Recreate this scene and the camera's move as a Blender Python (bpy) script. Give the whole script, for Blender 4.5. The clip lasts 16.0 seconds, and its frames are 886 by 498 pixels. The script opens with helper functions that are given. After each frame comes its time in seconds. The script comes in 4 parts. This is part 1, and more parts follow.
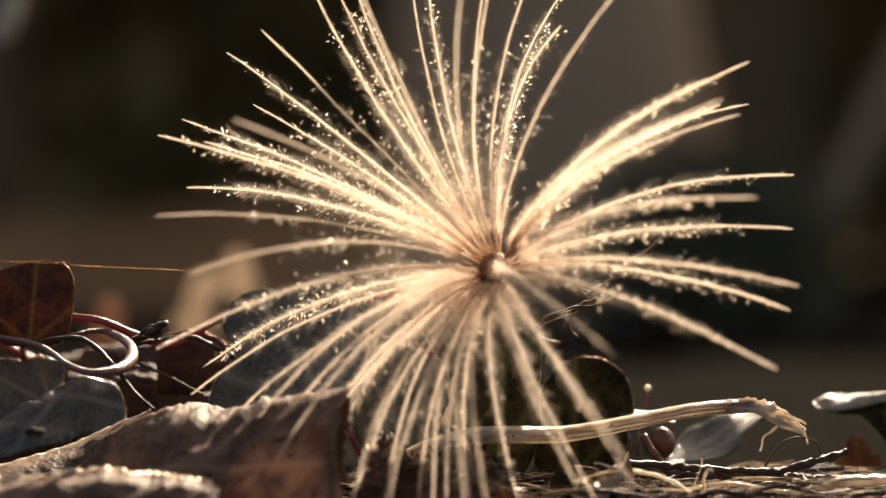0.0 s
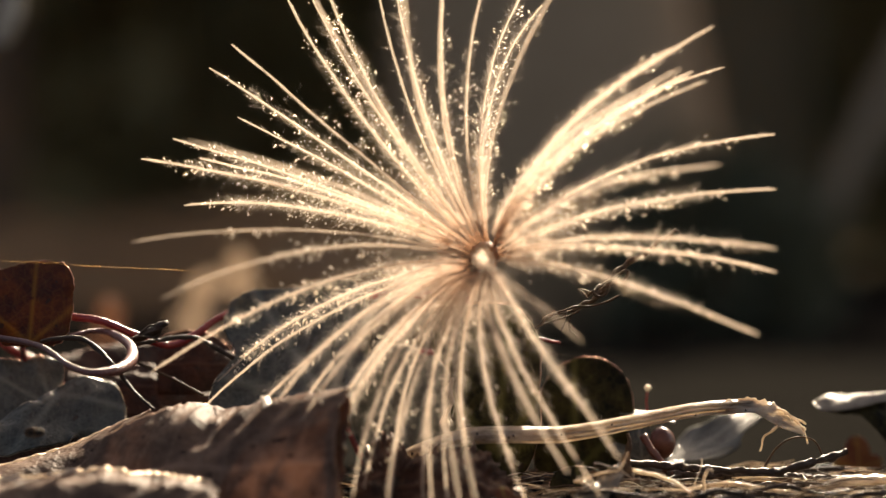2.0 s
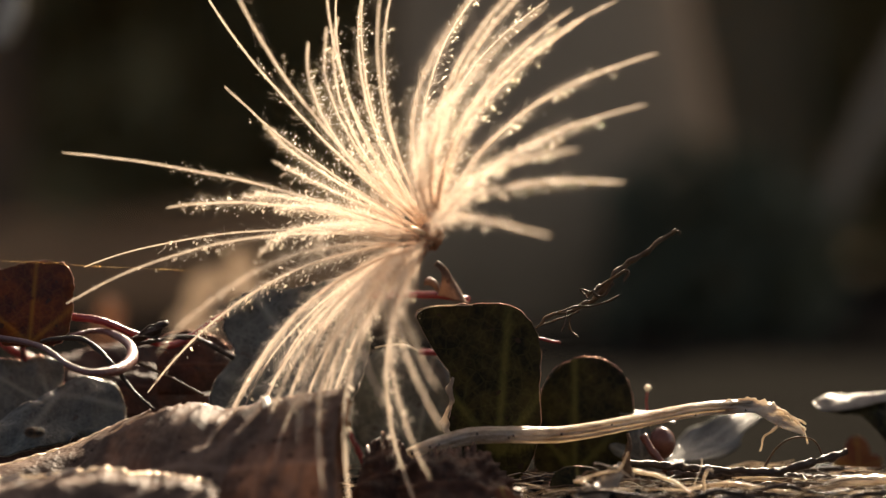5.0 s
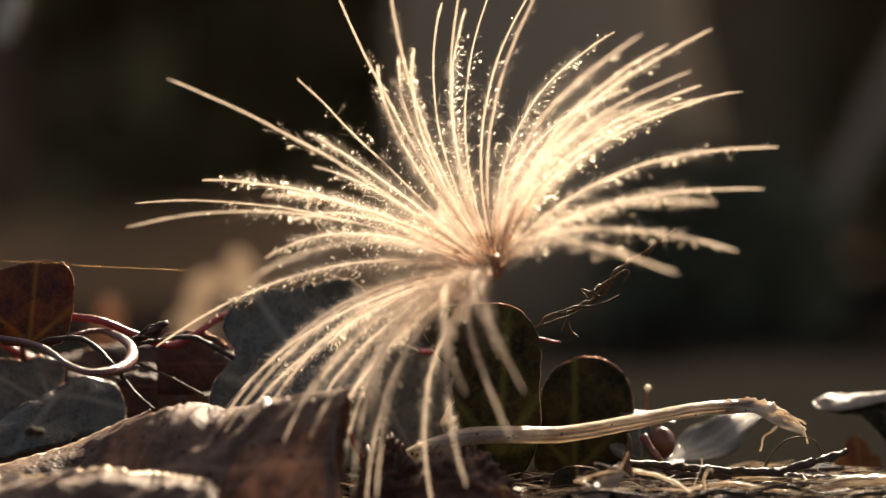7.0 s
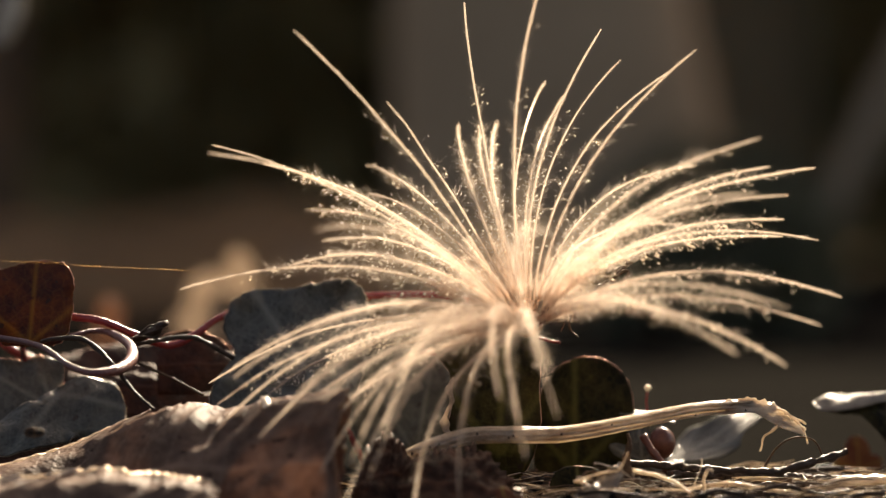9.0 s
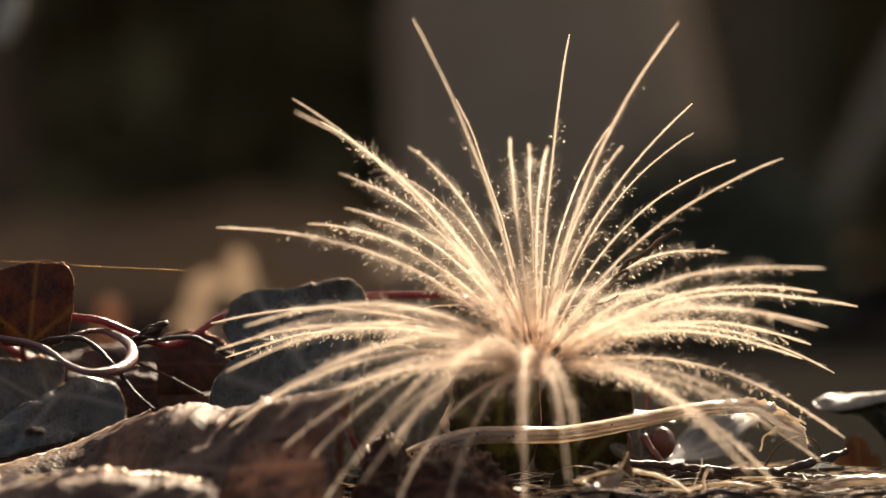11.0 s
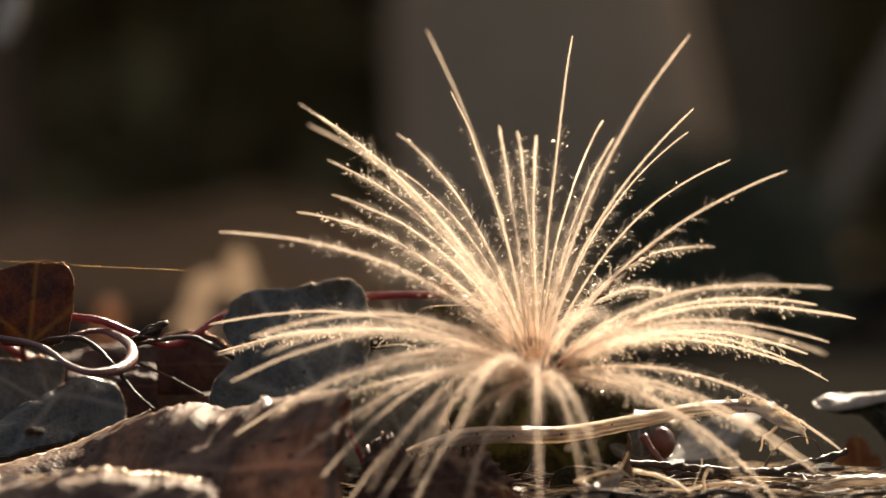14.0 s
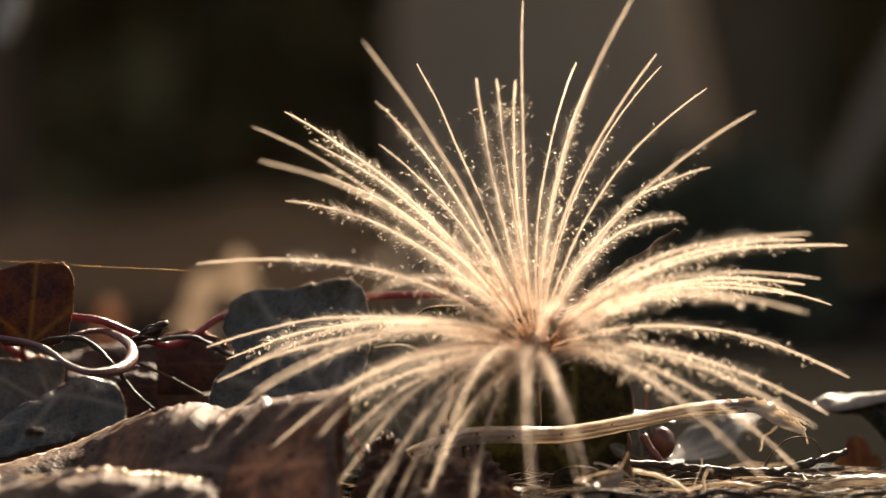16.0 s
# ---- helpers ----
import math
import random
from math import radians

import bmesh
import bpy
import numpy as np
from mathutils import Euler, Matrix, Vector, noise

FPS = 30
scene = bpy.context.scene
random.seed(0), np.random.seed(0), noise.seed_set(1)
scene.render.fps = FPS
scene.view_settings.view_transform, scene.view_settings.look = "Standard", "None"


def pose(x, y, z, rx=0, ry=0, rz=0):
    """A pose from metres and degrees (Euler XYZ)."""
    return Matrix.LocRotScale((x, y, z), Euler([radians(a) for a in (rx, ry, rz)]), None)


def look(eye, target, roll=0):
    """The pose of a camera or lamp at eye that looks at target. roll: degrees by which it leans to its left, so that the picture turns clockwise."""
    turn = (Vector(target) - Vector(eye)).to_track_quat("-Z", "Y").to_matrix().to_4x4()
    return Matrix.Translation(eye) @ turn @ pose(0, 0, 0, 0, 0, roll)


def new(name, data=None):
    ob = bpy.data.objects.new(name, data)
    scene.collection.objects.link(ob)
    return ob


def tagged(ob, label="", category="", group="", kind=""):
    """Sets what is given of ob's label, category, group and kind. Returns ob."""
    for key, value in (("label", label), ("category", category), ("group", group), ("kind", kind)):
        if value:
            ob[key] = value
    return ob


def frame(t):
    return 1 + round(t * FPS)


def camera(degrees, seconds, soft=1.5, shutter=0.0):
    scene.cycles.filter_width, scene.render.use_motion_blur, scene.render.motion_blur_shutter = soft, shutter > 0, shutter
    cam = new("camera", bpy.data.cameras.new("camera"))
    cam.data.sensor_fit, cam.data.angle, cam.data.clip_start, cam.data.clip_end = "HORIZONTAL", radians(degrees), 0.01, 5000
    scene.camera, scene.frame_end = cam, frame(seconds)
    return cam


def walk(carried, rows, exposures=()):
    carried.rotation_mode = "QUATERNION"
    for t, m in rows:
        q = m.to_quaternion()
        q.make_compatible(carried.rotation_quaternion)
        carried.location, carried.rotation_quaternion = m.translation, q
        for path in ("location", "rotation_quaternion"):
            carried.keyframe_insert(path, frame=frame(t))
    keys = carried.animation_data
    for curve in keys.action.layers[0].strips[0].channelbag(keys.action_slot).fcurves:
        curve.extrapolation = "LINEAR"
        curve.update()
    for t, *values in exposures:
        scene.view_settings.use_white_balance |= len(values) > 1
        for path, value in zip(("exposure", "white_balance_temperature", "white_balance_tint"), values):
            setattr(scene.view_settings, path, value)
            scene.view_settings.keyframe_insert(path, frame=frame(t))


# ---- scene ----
cam = camera(18, 16.0, soft=1.3)
EYE = (0.0, 0.0, 0.022)
walk(cam, [(0.0, look(EYE, (0, 1, 0.022))), (16.0, look(EYE, (0, 1, 0.022)))], exposures=[(0.0, 1.66, 8100, 14), (16.0, 1.66, 8100, 14)])
cam.data.dof.use_dof = True
cam.data.dof.focus_distance = 0.280
cam.data.dof.aperture_fstop = 15.0

# ---- light: a low warm sun behind the subject, a dim woodland sky ----
SUN_ELEVATION, SUN_TURN = 34.0, 14.0
world = bpy.data.worlds.new("world")
scene.world = world
world.use_nodes = True
wn = world.node_tree
sky = wn.nodes.new("ShaderNodeTexSky")
sky.sky_type, sky.sun_disc = "NISHITA", False
sky.air_density, sky.dust_density, sky.ozone_density = 0.7, 5.0, 0.3
sky.sun_elevation, sky.sun_rotation = radians(SUN_ELEVATION), radians(SUN_TURN)
wn.links.new(sky.outputs[0], wn.nodes["Background"].inputs[0])
wn.nodes["Background"].inputs[1].default_value = 0.05
sun = new("sun", bpy.data.lights.new("sun", "SUN"))
sun.data.energy, sun.data.angle, sun.data.color = 5.0, radians(0.5), (1.0, 0.94, 0.83)
sun_way = Vector((math.sin(radians(SUN_TURN)) * math.cos(radians(SUN_ELEVATION)),
                  math.cos(radians(SUN_TURN)) * math.cos(radians(SUN_ELEVATION)), math.sin(radians(SUN_ELEVATION))))
sun.matrix_world = look(sun_way * 20, (0, 0, 0))


# ---- materials ----
def nodes_of(name):
    m = bpy.data.materials.new(name)
    m.use_nodes = True
    t = m.node_tree
    t.nodes.clear()
    return m, t, t.nodes.new("ShaderNodeOutputMaterial")


def link(t, a, b):
    t.links.new(a, b)


def grain(t, scale, detail=4.0, rough=0.6, stretch=None):
    """Noise in the object's own space, in features per metre."""
    co = t.nodes.new("ShaderNodeTexCoord")
    n = t.nodes.new("ShaderNodeTexNoise")
    n.inputs["Scale"].default_value, n.inputs["Detail"].default_value, n.inputs["Roughness"].default_value = scale, detail, rough
    if stretch:
        mp = t.nodes.new("ShaderNodeMapping")
        mp.inputs["Scale"].default_value = stretch
        link(t, co.outputs["Object"], mp.inputs[0])
        link(t, mp.outputs[0], n.inputs["Vector"])
    else:
        link(t, co.outputs["Object"], n.inputs["Vector"])
    return n.outputs["Fac"]


def ramp(t, fac, *stops):
    r = t.nodes.new("ShaderNodeValToRGB")
    while len(r.color_ramp.elements) < len(stops):
        r.color_ramp.elements.new(0.5)
    for e, (pos, col) in zip(r.color_ramp.elements, stops):
        e.position, e.color = pos, (*col, 1)
    link(t, fac, r.inputs[0])
    return r.outputs[0]


def mixed(t, fac, a, b, mode="MIX"):
    m = t.nodes.new("ShaderNodeMix")
    m.data_type, m.blend_type = "RGBA", mode
    for sock, v in ((m.inputs["Factor"], fac), (m.inputs["A"], a), (m.inputs["B"], b)):
        if isinstance(v, bpy.types.NodeSocket):
            link(t, v, sock)
        else:
            sock.default_value = v if isinstance(v, float) else (*v, 1)
    return m.outputs["Result"]


def bump(t, height, strength, distance):
    b = t.nodes.new("ShaderNodeBump")
    b.inputs["Strength"].default_value, b.inputs["Distance"].default_value = strength, distance
    link(t, height, b.inputs["Height"])
    return b.outputs[0]


def surface(name, fine, coarse, stops, rough, bumpiness, see_through=0.0, tint=None, coat=0.0, stretch=None, shine=0.5):
    """Grain at two scales over a colour ramp; see_through: the share of light that passes a thin sheet."""
    m, t, out = nodes_of(name)
    a, b = grain(t, fine, 5, 0.65, stretch), grain(t, coarse, 3, 0.5)
    f = mixed(t, 0.45, a, b)
    col = ramp(t, f, *stops)
    p = t.nodes.new("ShaderNodeBsdfPrincipled")
    link(t, col, p.inputs["Base Color"])
    r = t.nodes.new("ShaderNodeMapRange")
    r.inputs["To Min"].default_value, r.inputs["To Max"].default_value = max(0.05, rough - 0.12), min(1, rough + 0.12)
    link(t, b, r.inputs["Value"])
    link(t, r.outputs[0], p.inputs["Roughness"])
    p.inputs["Coat Weight"].default_value = coat
    p.inputs["Specular IOR Level"].default_value = shine
    p.inputs["Coat Roughness"].default_value = 0.15
    nrm = bump(t, f, bumpiness, 0.0004)
    link(t, nrm, p.inputs["Normal"])
    shader = p.outputs[0]
    if see_through:
        tr = t.nodes.new("ShaderNodeBsdfTranslucent")
        link(t, mixed(t, 1.0, col, tint or (1, 1, 1), "MULTIPLY"), tr.inputs["Color"])
        mx = t.nodes.new("ShaderNodeMixShader")
        mx.inputs[0].default_value = see_through
        link(t, shader, mx.inputs[1])
        link(t, tr.outputs[0], mx.inputs[2])
        shader = mx.outputs[0]
    link(t, shader, out.inputs[0])
    return m


def leaf_material(name, dark, mid, vein, rough, see_through, spots=(0.05, 0.03, 0.02), bumpiness=0.35, net_share=0.15, shine=0.5):
    """A leaf: blotched blade, paler veins from the mesh's vein attribute, dark specks, a waxy gloss."""
    m, t, out = nodes_of(name)
    at = t.nodes.new("ShaderNodeAttribute")
    at.attribute_name = "vein"
    blotch = ramp(t, grain(t, 330, 4, 0.6), (0.40, dark), (0.62, mid))
    fine = grain(t, 2600, 3, 0.6)
    col = mixed(t, 0.25, blotch, ramp(t, fine, (0.3, dark), (0.75, mid)))
    vfac = t.nodes.new("ShaderNodeMath")
    vfac.operation = "MULTIPLY"
    link(t, at.outputs["Fac"], vfac.inputs[0])
    vfac.inputs[1].default_value = 0.75
    co, net = t.nodes.new("ShaderNodeTexCoord"), t.nodes.new("ShaderNodeTexVoronoi")
    net.feature = "DISTANCE_TO_EDGE"
    net.inputs["Scale"].default_value, net.inputs["Randomness"].default_value = 800, 1.0
    link(t, co.outputs["Object"], net.inputs["Vector"])
    col = mixed(t, ramp(t, net.outputs["Distance"], (0.0, (net_share,) * 3), (0.09, (0, 0, 0))), col, vein)
    col = mixed(t, vfac.outputs[0], col, vein)
    speck = ramp(t, grain(t, 900, 1, 0.3), (0.70, (0, 0, 0)), (0.76, (1, 1, 1)))
    col = mixed(t, speck, col, spots)
    p = t.nodes.new("ShaderNodeBsdfPrincipled")
    link(t, col, p.inputs["Base Color"])
    rr = t.nodes.new("ShaderNodeMapRange")
    rr.inputs["To Min"].default_value, rr.inputs["To Max"].default_value = rough - 0.08, rough + 0.18
    link(t, fine, rr.inputs["Value"])
    link(t, rr.outputs[0], p.inputs["Roughness"])
    p.inputs["Specular IOR Level"].default_value = shine
    h = mixed(t, vfac.outputs[0], fine, (1.0, 1.0, 1.0))
    link(t, bump(t, h, bumpiness, 0.00025), p.inputs["Normal"])
    tr = t.nodes.new("ShaderNodeBsdfTranslucent")
    link(t, col, tr.inputs["Color"])
    mx = t.nodes.new("ShaderNodeMixShader")
    mx.inputs[0].default_value = see_through
    link(t, p.outputs[0], mx.inputs[1])
    link(t, tr.outputs[0], mx.inputs[2])
    link(t, mx.outputs[0], out.inputs[0])
    return m


def fibre(name, colour, forward, gloss, root=None, open_share=0.0, along=0.3, round_way=1.0, reach=0.0075):
    """Dry plant hair: light runs on past each fibre in a cone about its length (the mesh's fibre attribute), the rest scatters."""
    m, t, out = nodes_of(name)
    col = ramp(t, grain(t, 900, 2, 0.5), (0.3, tuple(c * 0.85 for c in colour)), (0.7, colour))
    if root:
        co, ln = t.nodes.new("ShaderNodeTexCoord"), t.nodes.new("ShaderNodeVectorMath")
        ln.operation = "LENGTH"
        link(t, co.outputs["Object"], ln.inputs[0])
        away = t.nodes.new("ShaderNodeMapRange")
        away.inputs["From Min"].default_value, away.inputs["From Max"].default_value = 0.0008, reach
        link(t, ln.outputs["Value"], away.inputs["Value"])
        col = mixed(t, ramp(t, away.outputs[0], (0.0, (0, 0, 0)), (0.1, (0.08, 0.08, 0.08)), (0.26, (0.6, 0.6, 0.6)), (1.0, (1, 1, 1))), root, col)
    at, turn = t.nodes.new("ShaderNodeAttribute"), t.nodes.new("ShaderNodeVectorTransform")
    at.attribute_name = "fibre"
    turn.vector_type, turn.convert_from, turn.convert_to = "VECTOR", "OBJECT", "WORLD"
    link(t, at.outputs["Vector"], turn.inputs[0])
    d, tr = (t.nodes.new("ShaderNodeBsdf" + k) for k in ("Diffuse", "Translucent"))
    passed, back = t.nodes.new("ShaderNodeBsdfHair"), t.nodes.new("ShaderNodeBsdfHair")
    passed.component, back.component = "Transmission", "Reflection"
    for h in (passed, back):
        h.inputs["RoughnessU"].default_value, h.inputs["RoughnessV"].default_value = along, round_way
        link(t, turn.outputs[0], h.inputs["Tangent"])
    for s in (d, tr, passed, back):
        link(t, col, s.inputs["Color"])
    shader = d.outputs[0]
    for share, node in ((0.6, tr), (gloss, back), (forward, passed)):
        mx = t.nodes.new("ShaderNodeMixShader")
        mx.inputs[0].default_value = share
        link(t, shader, mx.inputs[1])
        link(t, node.outputs[0], mx.inputs[2])
        shader = mx.outputs[0]
    if open_share:
        gap, mx = t.nodes.new("ShaderNodeBsdfTransparent"), t.nodes.new("ShaderNodeMixShader")
        mx.inputs[0].default_value = open_share
        link(t, shader, mx.inputs[1])
        link(t, gap.outputs[0], mx.inputs[2])
        shader = mx.outputs[0]
    link(t, shader, out.inputs[0])
    return m


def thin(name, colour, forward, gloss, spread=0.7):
    """A thin bright rim or bead that stands in for caught light: passes most light onwards in a broad lobe."""
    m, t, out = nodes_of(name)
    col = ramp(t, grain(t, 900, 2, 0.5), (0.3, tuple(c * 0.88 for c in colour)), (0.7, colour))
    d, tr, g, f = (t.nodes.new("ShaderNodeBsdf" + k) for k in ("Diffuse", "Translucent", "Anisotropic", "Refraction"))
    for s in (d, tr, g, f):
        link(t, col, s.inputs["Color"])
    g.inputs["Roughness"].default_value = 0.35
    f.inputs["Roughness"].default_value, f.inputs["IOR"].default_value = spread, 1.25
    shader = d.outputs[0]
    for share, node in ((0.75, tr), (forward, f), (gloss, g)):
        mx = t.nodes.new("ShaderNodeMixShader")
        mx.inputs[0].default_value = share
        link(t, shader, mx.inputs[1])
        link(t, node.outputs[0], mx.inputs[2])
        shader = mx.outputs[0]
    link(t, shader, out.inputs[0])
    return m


PLUME = fibre("cream_plume", (0.82, 0.69, 0.565), 0.23, 0.2, (0.38, 0.205, 0.12), 0.5, 0.2, 0.8, 0.013)
BARB = fibre("silky_barb", (1.0, 0.865, 0.745), 0.5, 0.2, (0.6, 0.38, 0.24), 0.52, 0.18, 0.65, 0.012)
HUB = surface("brown_hub", 3000, 600, [(0.3, (0.22, 0.10, 0.05)), (0.7, (0.42, 0.22, 0.11))], 0.6, 0.5, 0.3)
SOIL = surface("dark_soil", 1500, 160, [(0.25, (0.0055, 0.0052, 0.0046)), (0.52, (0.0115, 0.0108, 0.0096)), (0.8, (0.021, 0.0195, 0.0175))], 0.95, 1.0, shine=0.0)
IVY_DARK = leaf_material("dark_green_ivy", (0.009, 0.008, 0.004), (0.066, 0.052, 0.016), (0.17, 0.16, 0.05), 0.55, 0.38, net_share=0.12, shine=0.2)
IVY_BLUE = leaf_material("glossy_ivy", (0.046, 0.046, 0.036), (0.115, 0.112, 0.09), (0.28, 0.27, 0.225), 0.26, 0.05, bumpiness=0.6, shine=0.5)
IVY_RED = leaf_material("red_brown_ivy", (0.05, 0.011, 0.007), (0.16, 0.055, 0.014), (0.30, 0.19, 0.03), 0.5, 0.42, net_share=0.1)
IVY_YELLOW = leaf_material("yellow_red_ivy", (0.14, 0.03, 0.015), (0.26, 0.13, 0.03), (0.32, 0.24, 0.06), 0.5, 0.3)
DEAD = leaf_material("dead_brown_leaf", (0.16, 0.095, 0.066), (0.38, 0.245, 0.175), (0.44, 0.3, 0.225), 0.5, 0.52, (0.05, 0.025, 0.018), 0.9, shine=0.25)
DEAD_DARK = leaf_material("dark_rotten_leaf", (0.022, 0.009, 0.006), (0.1, 0.038, 0.02), (0.16, 0.07, 0.04), 0.6, 0.32, bumpiness=0.9, shine=0.35)
STEM_RED = surface("red_petiole", 2500, 300, [(0.3, (0.22, 0.02, 0.03)), (0.7, (0.42, 0.08, 0.07))], 0.25, 0.3, 0.2, (1, 0.4, 0.35), 0.6)
STEM_PALE = surface("shiny_tendril", 2500, 300, [(0.3, (0.14, 0.03, 0.028)), (0.7, (0.3, 0.13, 0.11))], 0.34, 0.9, 0.15, None, 1.0)
STRAW = surface("dry_straw", 2600, 300, [(0.34, (0.34, 0.23, 0.15)), (0.46, (0.64, 0.52, 0.39)), (0.6, (0.86, 0.77, 0.64))], 0.24, 0.9, 0.5, None, 0.9, (0.12, 1, 1))
TWIG = surface("dark_twig", 2400, 260, [(0.3, (0.016, 0.01, 0.007)), (0.7, (0.075, 0.046, 0.03))], 0.5, 1.0, shine=0.4)
ROOT = surface("dry_rootlet", 2400, 400, [(0.3, (0.06, 0.034, 0.02)), (0.7, (0.21, 0.13, 0.075))], 0.6, 0.9, 0.15, shine=0.3)
BERRY = surface("red_brown_bud", 1500, 250, [(0.3, (0.08, 0.022, 0.013)), (0.7, (0.19, 0.06, 0.035))], 0.35, 0.3, 0.12, None, 0.3)
BARK = surface("grey_bark", 90, 9, [(0.3, (0.45, 0.305, 0.187)), (0.55, (0.59, 0.41, 0.257)), (0.8, (0.67, 0.485, 0.317))], 0.9, 1.0, shine=0.1)
BARK_BROWN = surface("brown_bark", 90, 9, [(0.3, (0.08, 0.055, 0.038)), (0.7, (0.2, 0.145, 0.1))], 0.95, 1.0, shine=0.05)
BARK_MID = surface("weathered_bark", 90, 9, [(0.3, (0.32, 0.24, 0.165)), (0.7, (0.5, 0.385, 0.275))], 0.95, 1.0, shine=0.05)
BARK_DARK = surface("dark_bark", 90, 9, [(0.3, (0.09, 0.068, 0.04)), (0.7, (0.19, 0.145, 0.088))], 0.95, 1.0, shine=0.05)
HEDGE = surface("dark_evergreen_leaves", 500, 30, [(0.3, (0.15, 0.115, 0.054)), (0.7, (0.32, 0.245, 0.115))], 0.8, 0.4, 0.2, shine=0.1)
SHRUB = surface("dark_shrub_leaves", 900, 60, [(0.3, (0.075, 0.08, 0.052)), (0.7, (0.16, 0.165, 0.11))], 0.8, 0.4, 0.15, shine=0.1)
BANK = surface("leaf_litter", 220, 24, [(0.3, (0.09, 0.06, 0.036)), (0.7, (0.2, 0.142, 0.09))], 0.95, 1.0, shine=0.0)
PALE_LEAF = surface("pale_dry_leaf", 900, 90, [(0.3, (0.37, 0.305, 0.245)), (0.7, (0.57, 0.485, 0.405))], 0.7, 0.5, 0.6, shine=0.2)
SKY_GAP_GREY = surface("sky_gap_grey", 900, 90, [(0.3, (0.30, 0.29, 0.27)), (0.7, (0.46, 0.45, 0.43))], 0.7, 0.5, 0.25, shine=0.2)
GLARE_AND_SCRAP = surface("glare_tip_and_leaf_scrap", 1500, 200, [(0.3, (0.16, 0.125, 0.095)), (0.7, (0.42, 0.36, 0.29))], 0.42, 0.9, 0.25, shine=0.5)
# Pale and red rim colours that imitate light on backlit leaf edges.
RIM_LIGHT = thin("leaf_rim_light", (0.97, 0.83, 0.68), 0.25, 0.3)
RIM_LIGHT_RED = thin("red_leaf_rim_light", (0.88, 0.58, 0.47), 0.22, 0.4)
BRIGHT_BEAD = thin("bright_bead", (1.0, 0.91, 0.78), 0.6, 0.35, 0.4)
SILK = fibre("spider_silk", (1.0, 0.72, 0.42), 0.8, 0.2, along=0.05, round_way=0.8)


# ---- building blocks (millimetres in, metres out) ----
MM = 0.001


def thing(name, label, category, group="", kind=""):
    return tagged(new(name), label, category, group, kind)


def mesh_of(name, verts, faces, vein=None, smooth=True, along=None):
    me = bpy.data.meshes.new(name)
    me.from_pydata([tuple(c * MM for c in v) for v in verts], [], faces)
    if vein is not None:
        me.attributes.new("vein", "FLOAT", "POINT").data.foreach_set("value", vein)
    if along is not None:
        me.attributes.new("fibre", "FLOAT_VECTOR", "POINT").data.foreach_set("vector", np.asarray(along, dtype=np.float32).ravel())
    if smooth:
        me.polygons.foreach_set("use_smooth", [True] * len(me.polygons))
    me.update()
    return me


def part(name, me, material, parent, label="", kind="", thick=0.0):
    ob = new(name, me)
    if not me.materials:
        me.materials.append(material)
    if parent:
        ob.parent = parent
    if thick:
        s = ob.modifiers.new("thickness", "SOLIDIFY")
        s.thickness, s.offset = thick * MM, 0.0
    return tagged(ob, label, "", "", kind)


def spline(pts, n):
    """n points of a smooth line through pts."""
    pts = [Vector(p) for p in pts]
    ext = [2 * pts[0] - pts[1], *pts, 2 * pts[-1] - pts[-2]]
    out = []
    for k in range(n):
        u = k / (n - 1) * (len(pts) - 1)
        i = min(int(u), len(pts) - 2)
        f = u - i
        a, b, c, d = ext[i:i + 4]
        out.append(0.5 * (2 * b + (c - a) * f + (2 * a - 5 * b + 4 * c - d) * f * f + (3 * b - a - 3 * c + d) * f ** 3))
    return out


def tube(pts, radius, n=None, sides=8, taper=None, knobs=0.0, ridges=0, flat=1.0, seed=0.0, wander=0.0):
    """A stem along a smooth line; taper: radius factors from start to end; knobs: uneven girth; ridges: lengthwise ribs."""
    n = n or max(8, 6 * len(pts))
    line = spline(pts, n)
    if wander:
        line = [p + wander * noise.noise_vector(p * 0.45 + Vector((seed, 7, 3))) for p in line]
    verts, faces = [], []
    up = Vector((0.1, -0.3, 1))
    for k, p in enumerate(line):
        d = (line[min(k + 1, n - 1)] - line[max(k - 1, 0)]).normalized()
        s = d.cross(up).normalized()
        w = s.cross(d)
        u = k / (n - 1)
        f = 1.0
        if taper:
            i = min(int(u * (len(taper) - 1)), len(taper) - 2)
            f = taper[i] + (taper[i + 1] - taper[i]) * (u * (len(taper) - 1) - i)
        for j in range(sides):
            a = 2 * math.pi * j / sides
            r = radius * f * (1 + (0.14 * math.cos(ridges * a) if ridges else 0))
            r *= 1 + knobs * noise.noise(p * 1.3 + Vector((seed, j * 0.35, 0)))
            verts.append(p + s * (math.cos(a) * r) + w * (math.sin(a) * r * flat))
    for k in range(n - 1):
        for j in range(sides):
            a, b = k * sides + j, k * sides + (j + 1) % sides
            faces.append((a, b, b + sides, a + sides))
    verts += [line[0], line[-1]]
    for j in range(sides):
        faces.append((j, len(verts) - 2, (j + 1) % sides))
        faces.append(((n - 1) * sides + j, (n - 1) * sides + (j + 1) % sides, len(verts) - 1))
    return verts, faces


def stem(name, label, category, pts, radius, material, group="", **kw):
    """A twig or stem as a thing of one mesh."""
    me = mesh_of(name, *tube(pts, radius, **kw))
    ob = new(name, me)
    me.materials.append(material)
    return tagged(ob, label, category, group)


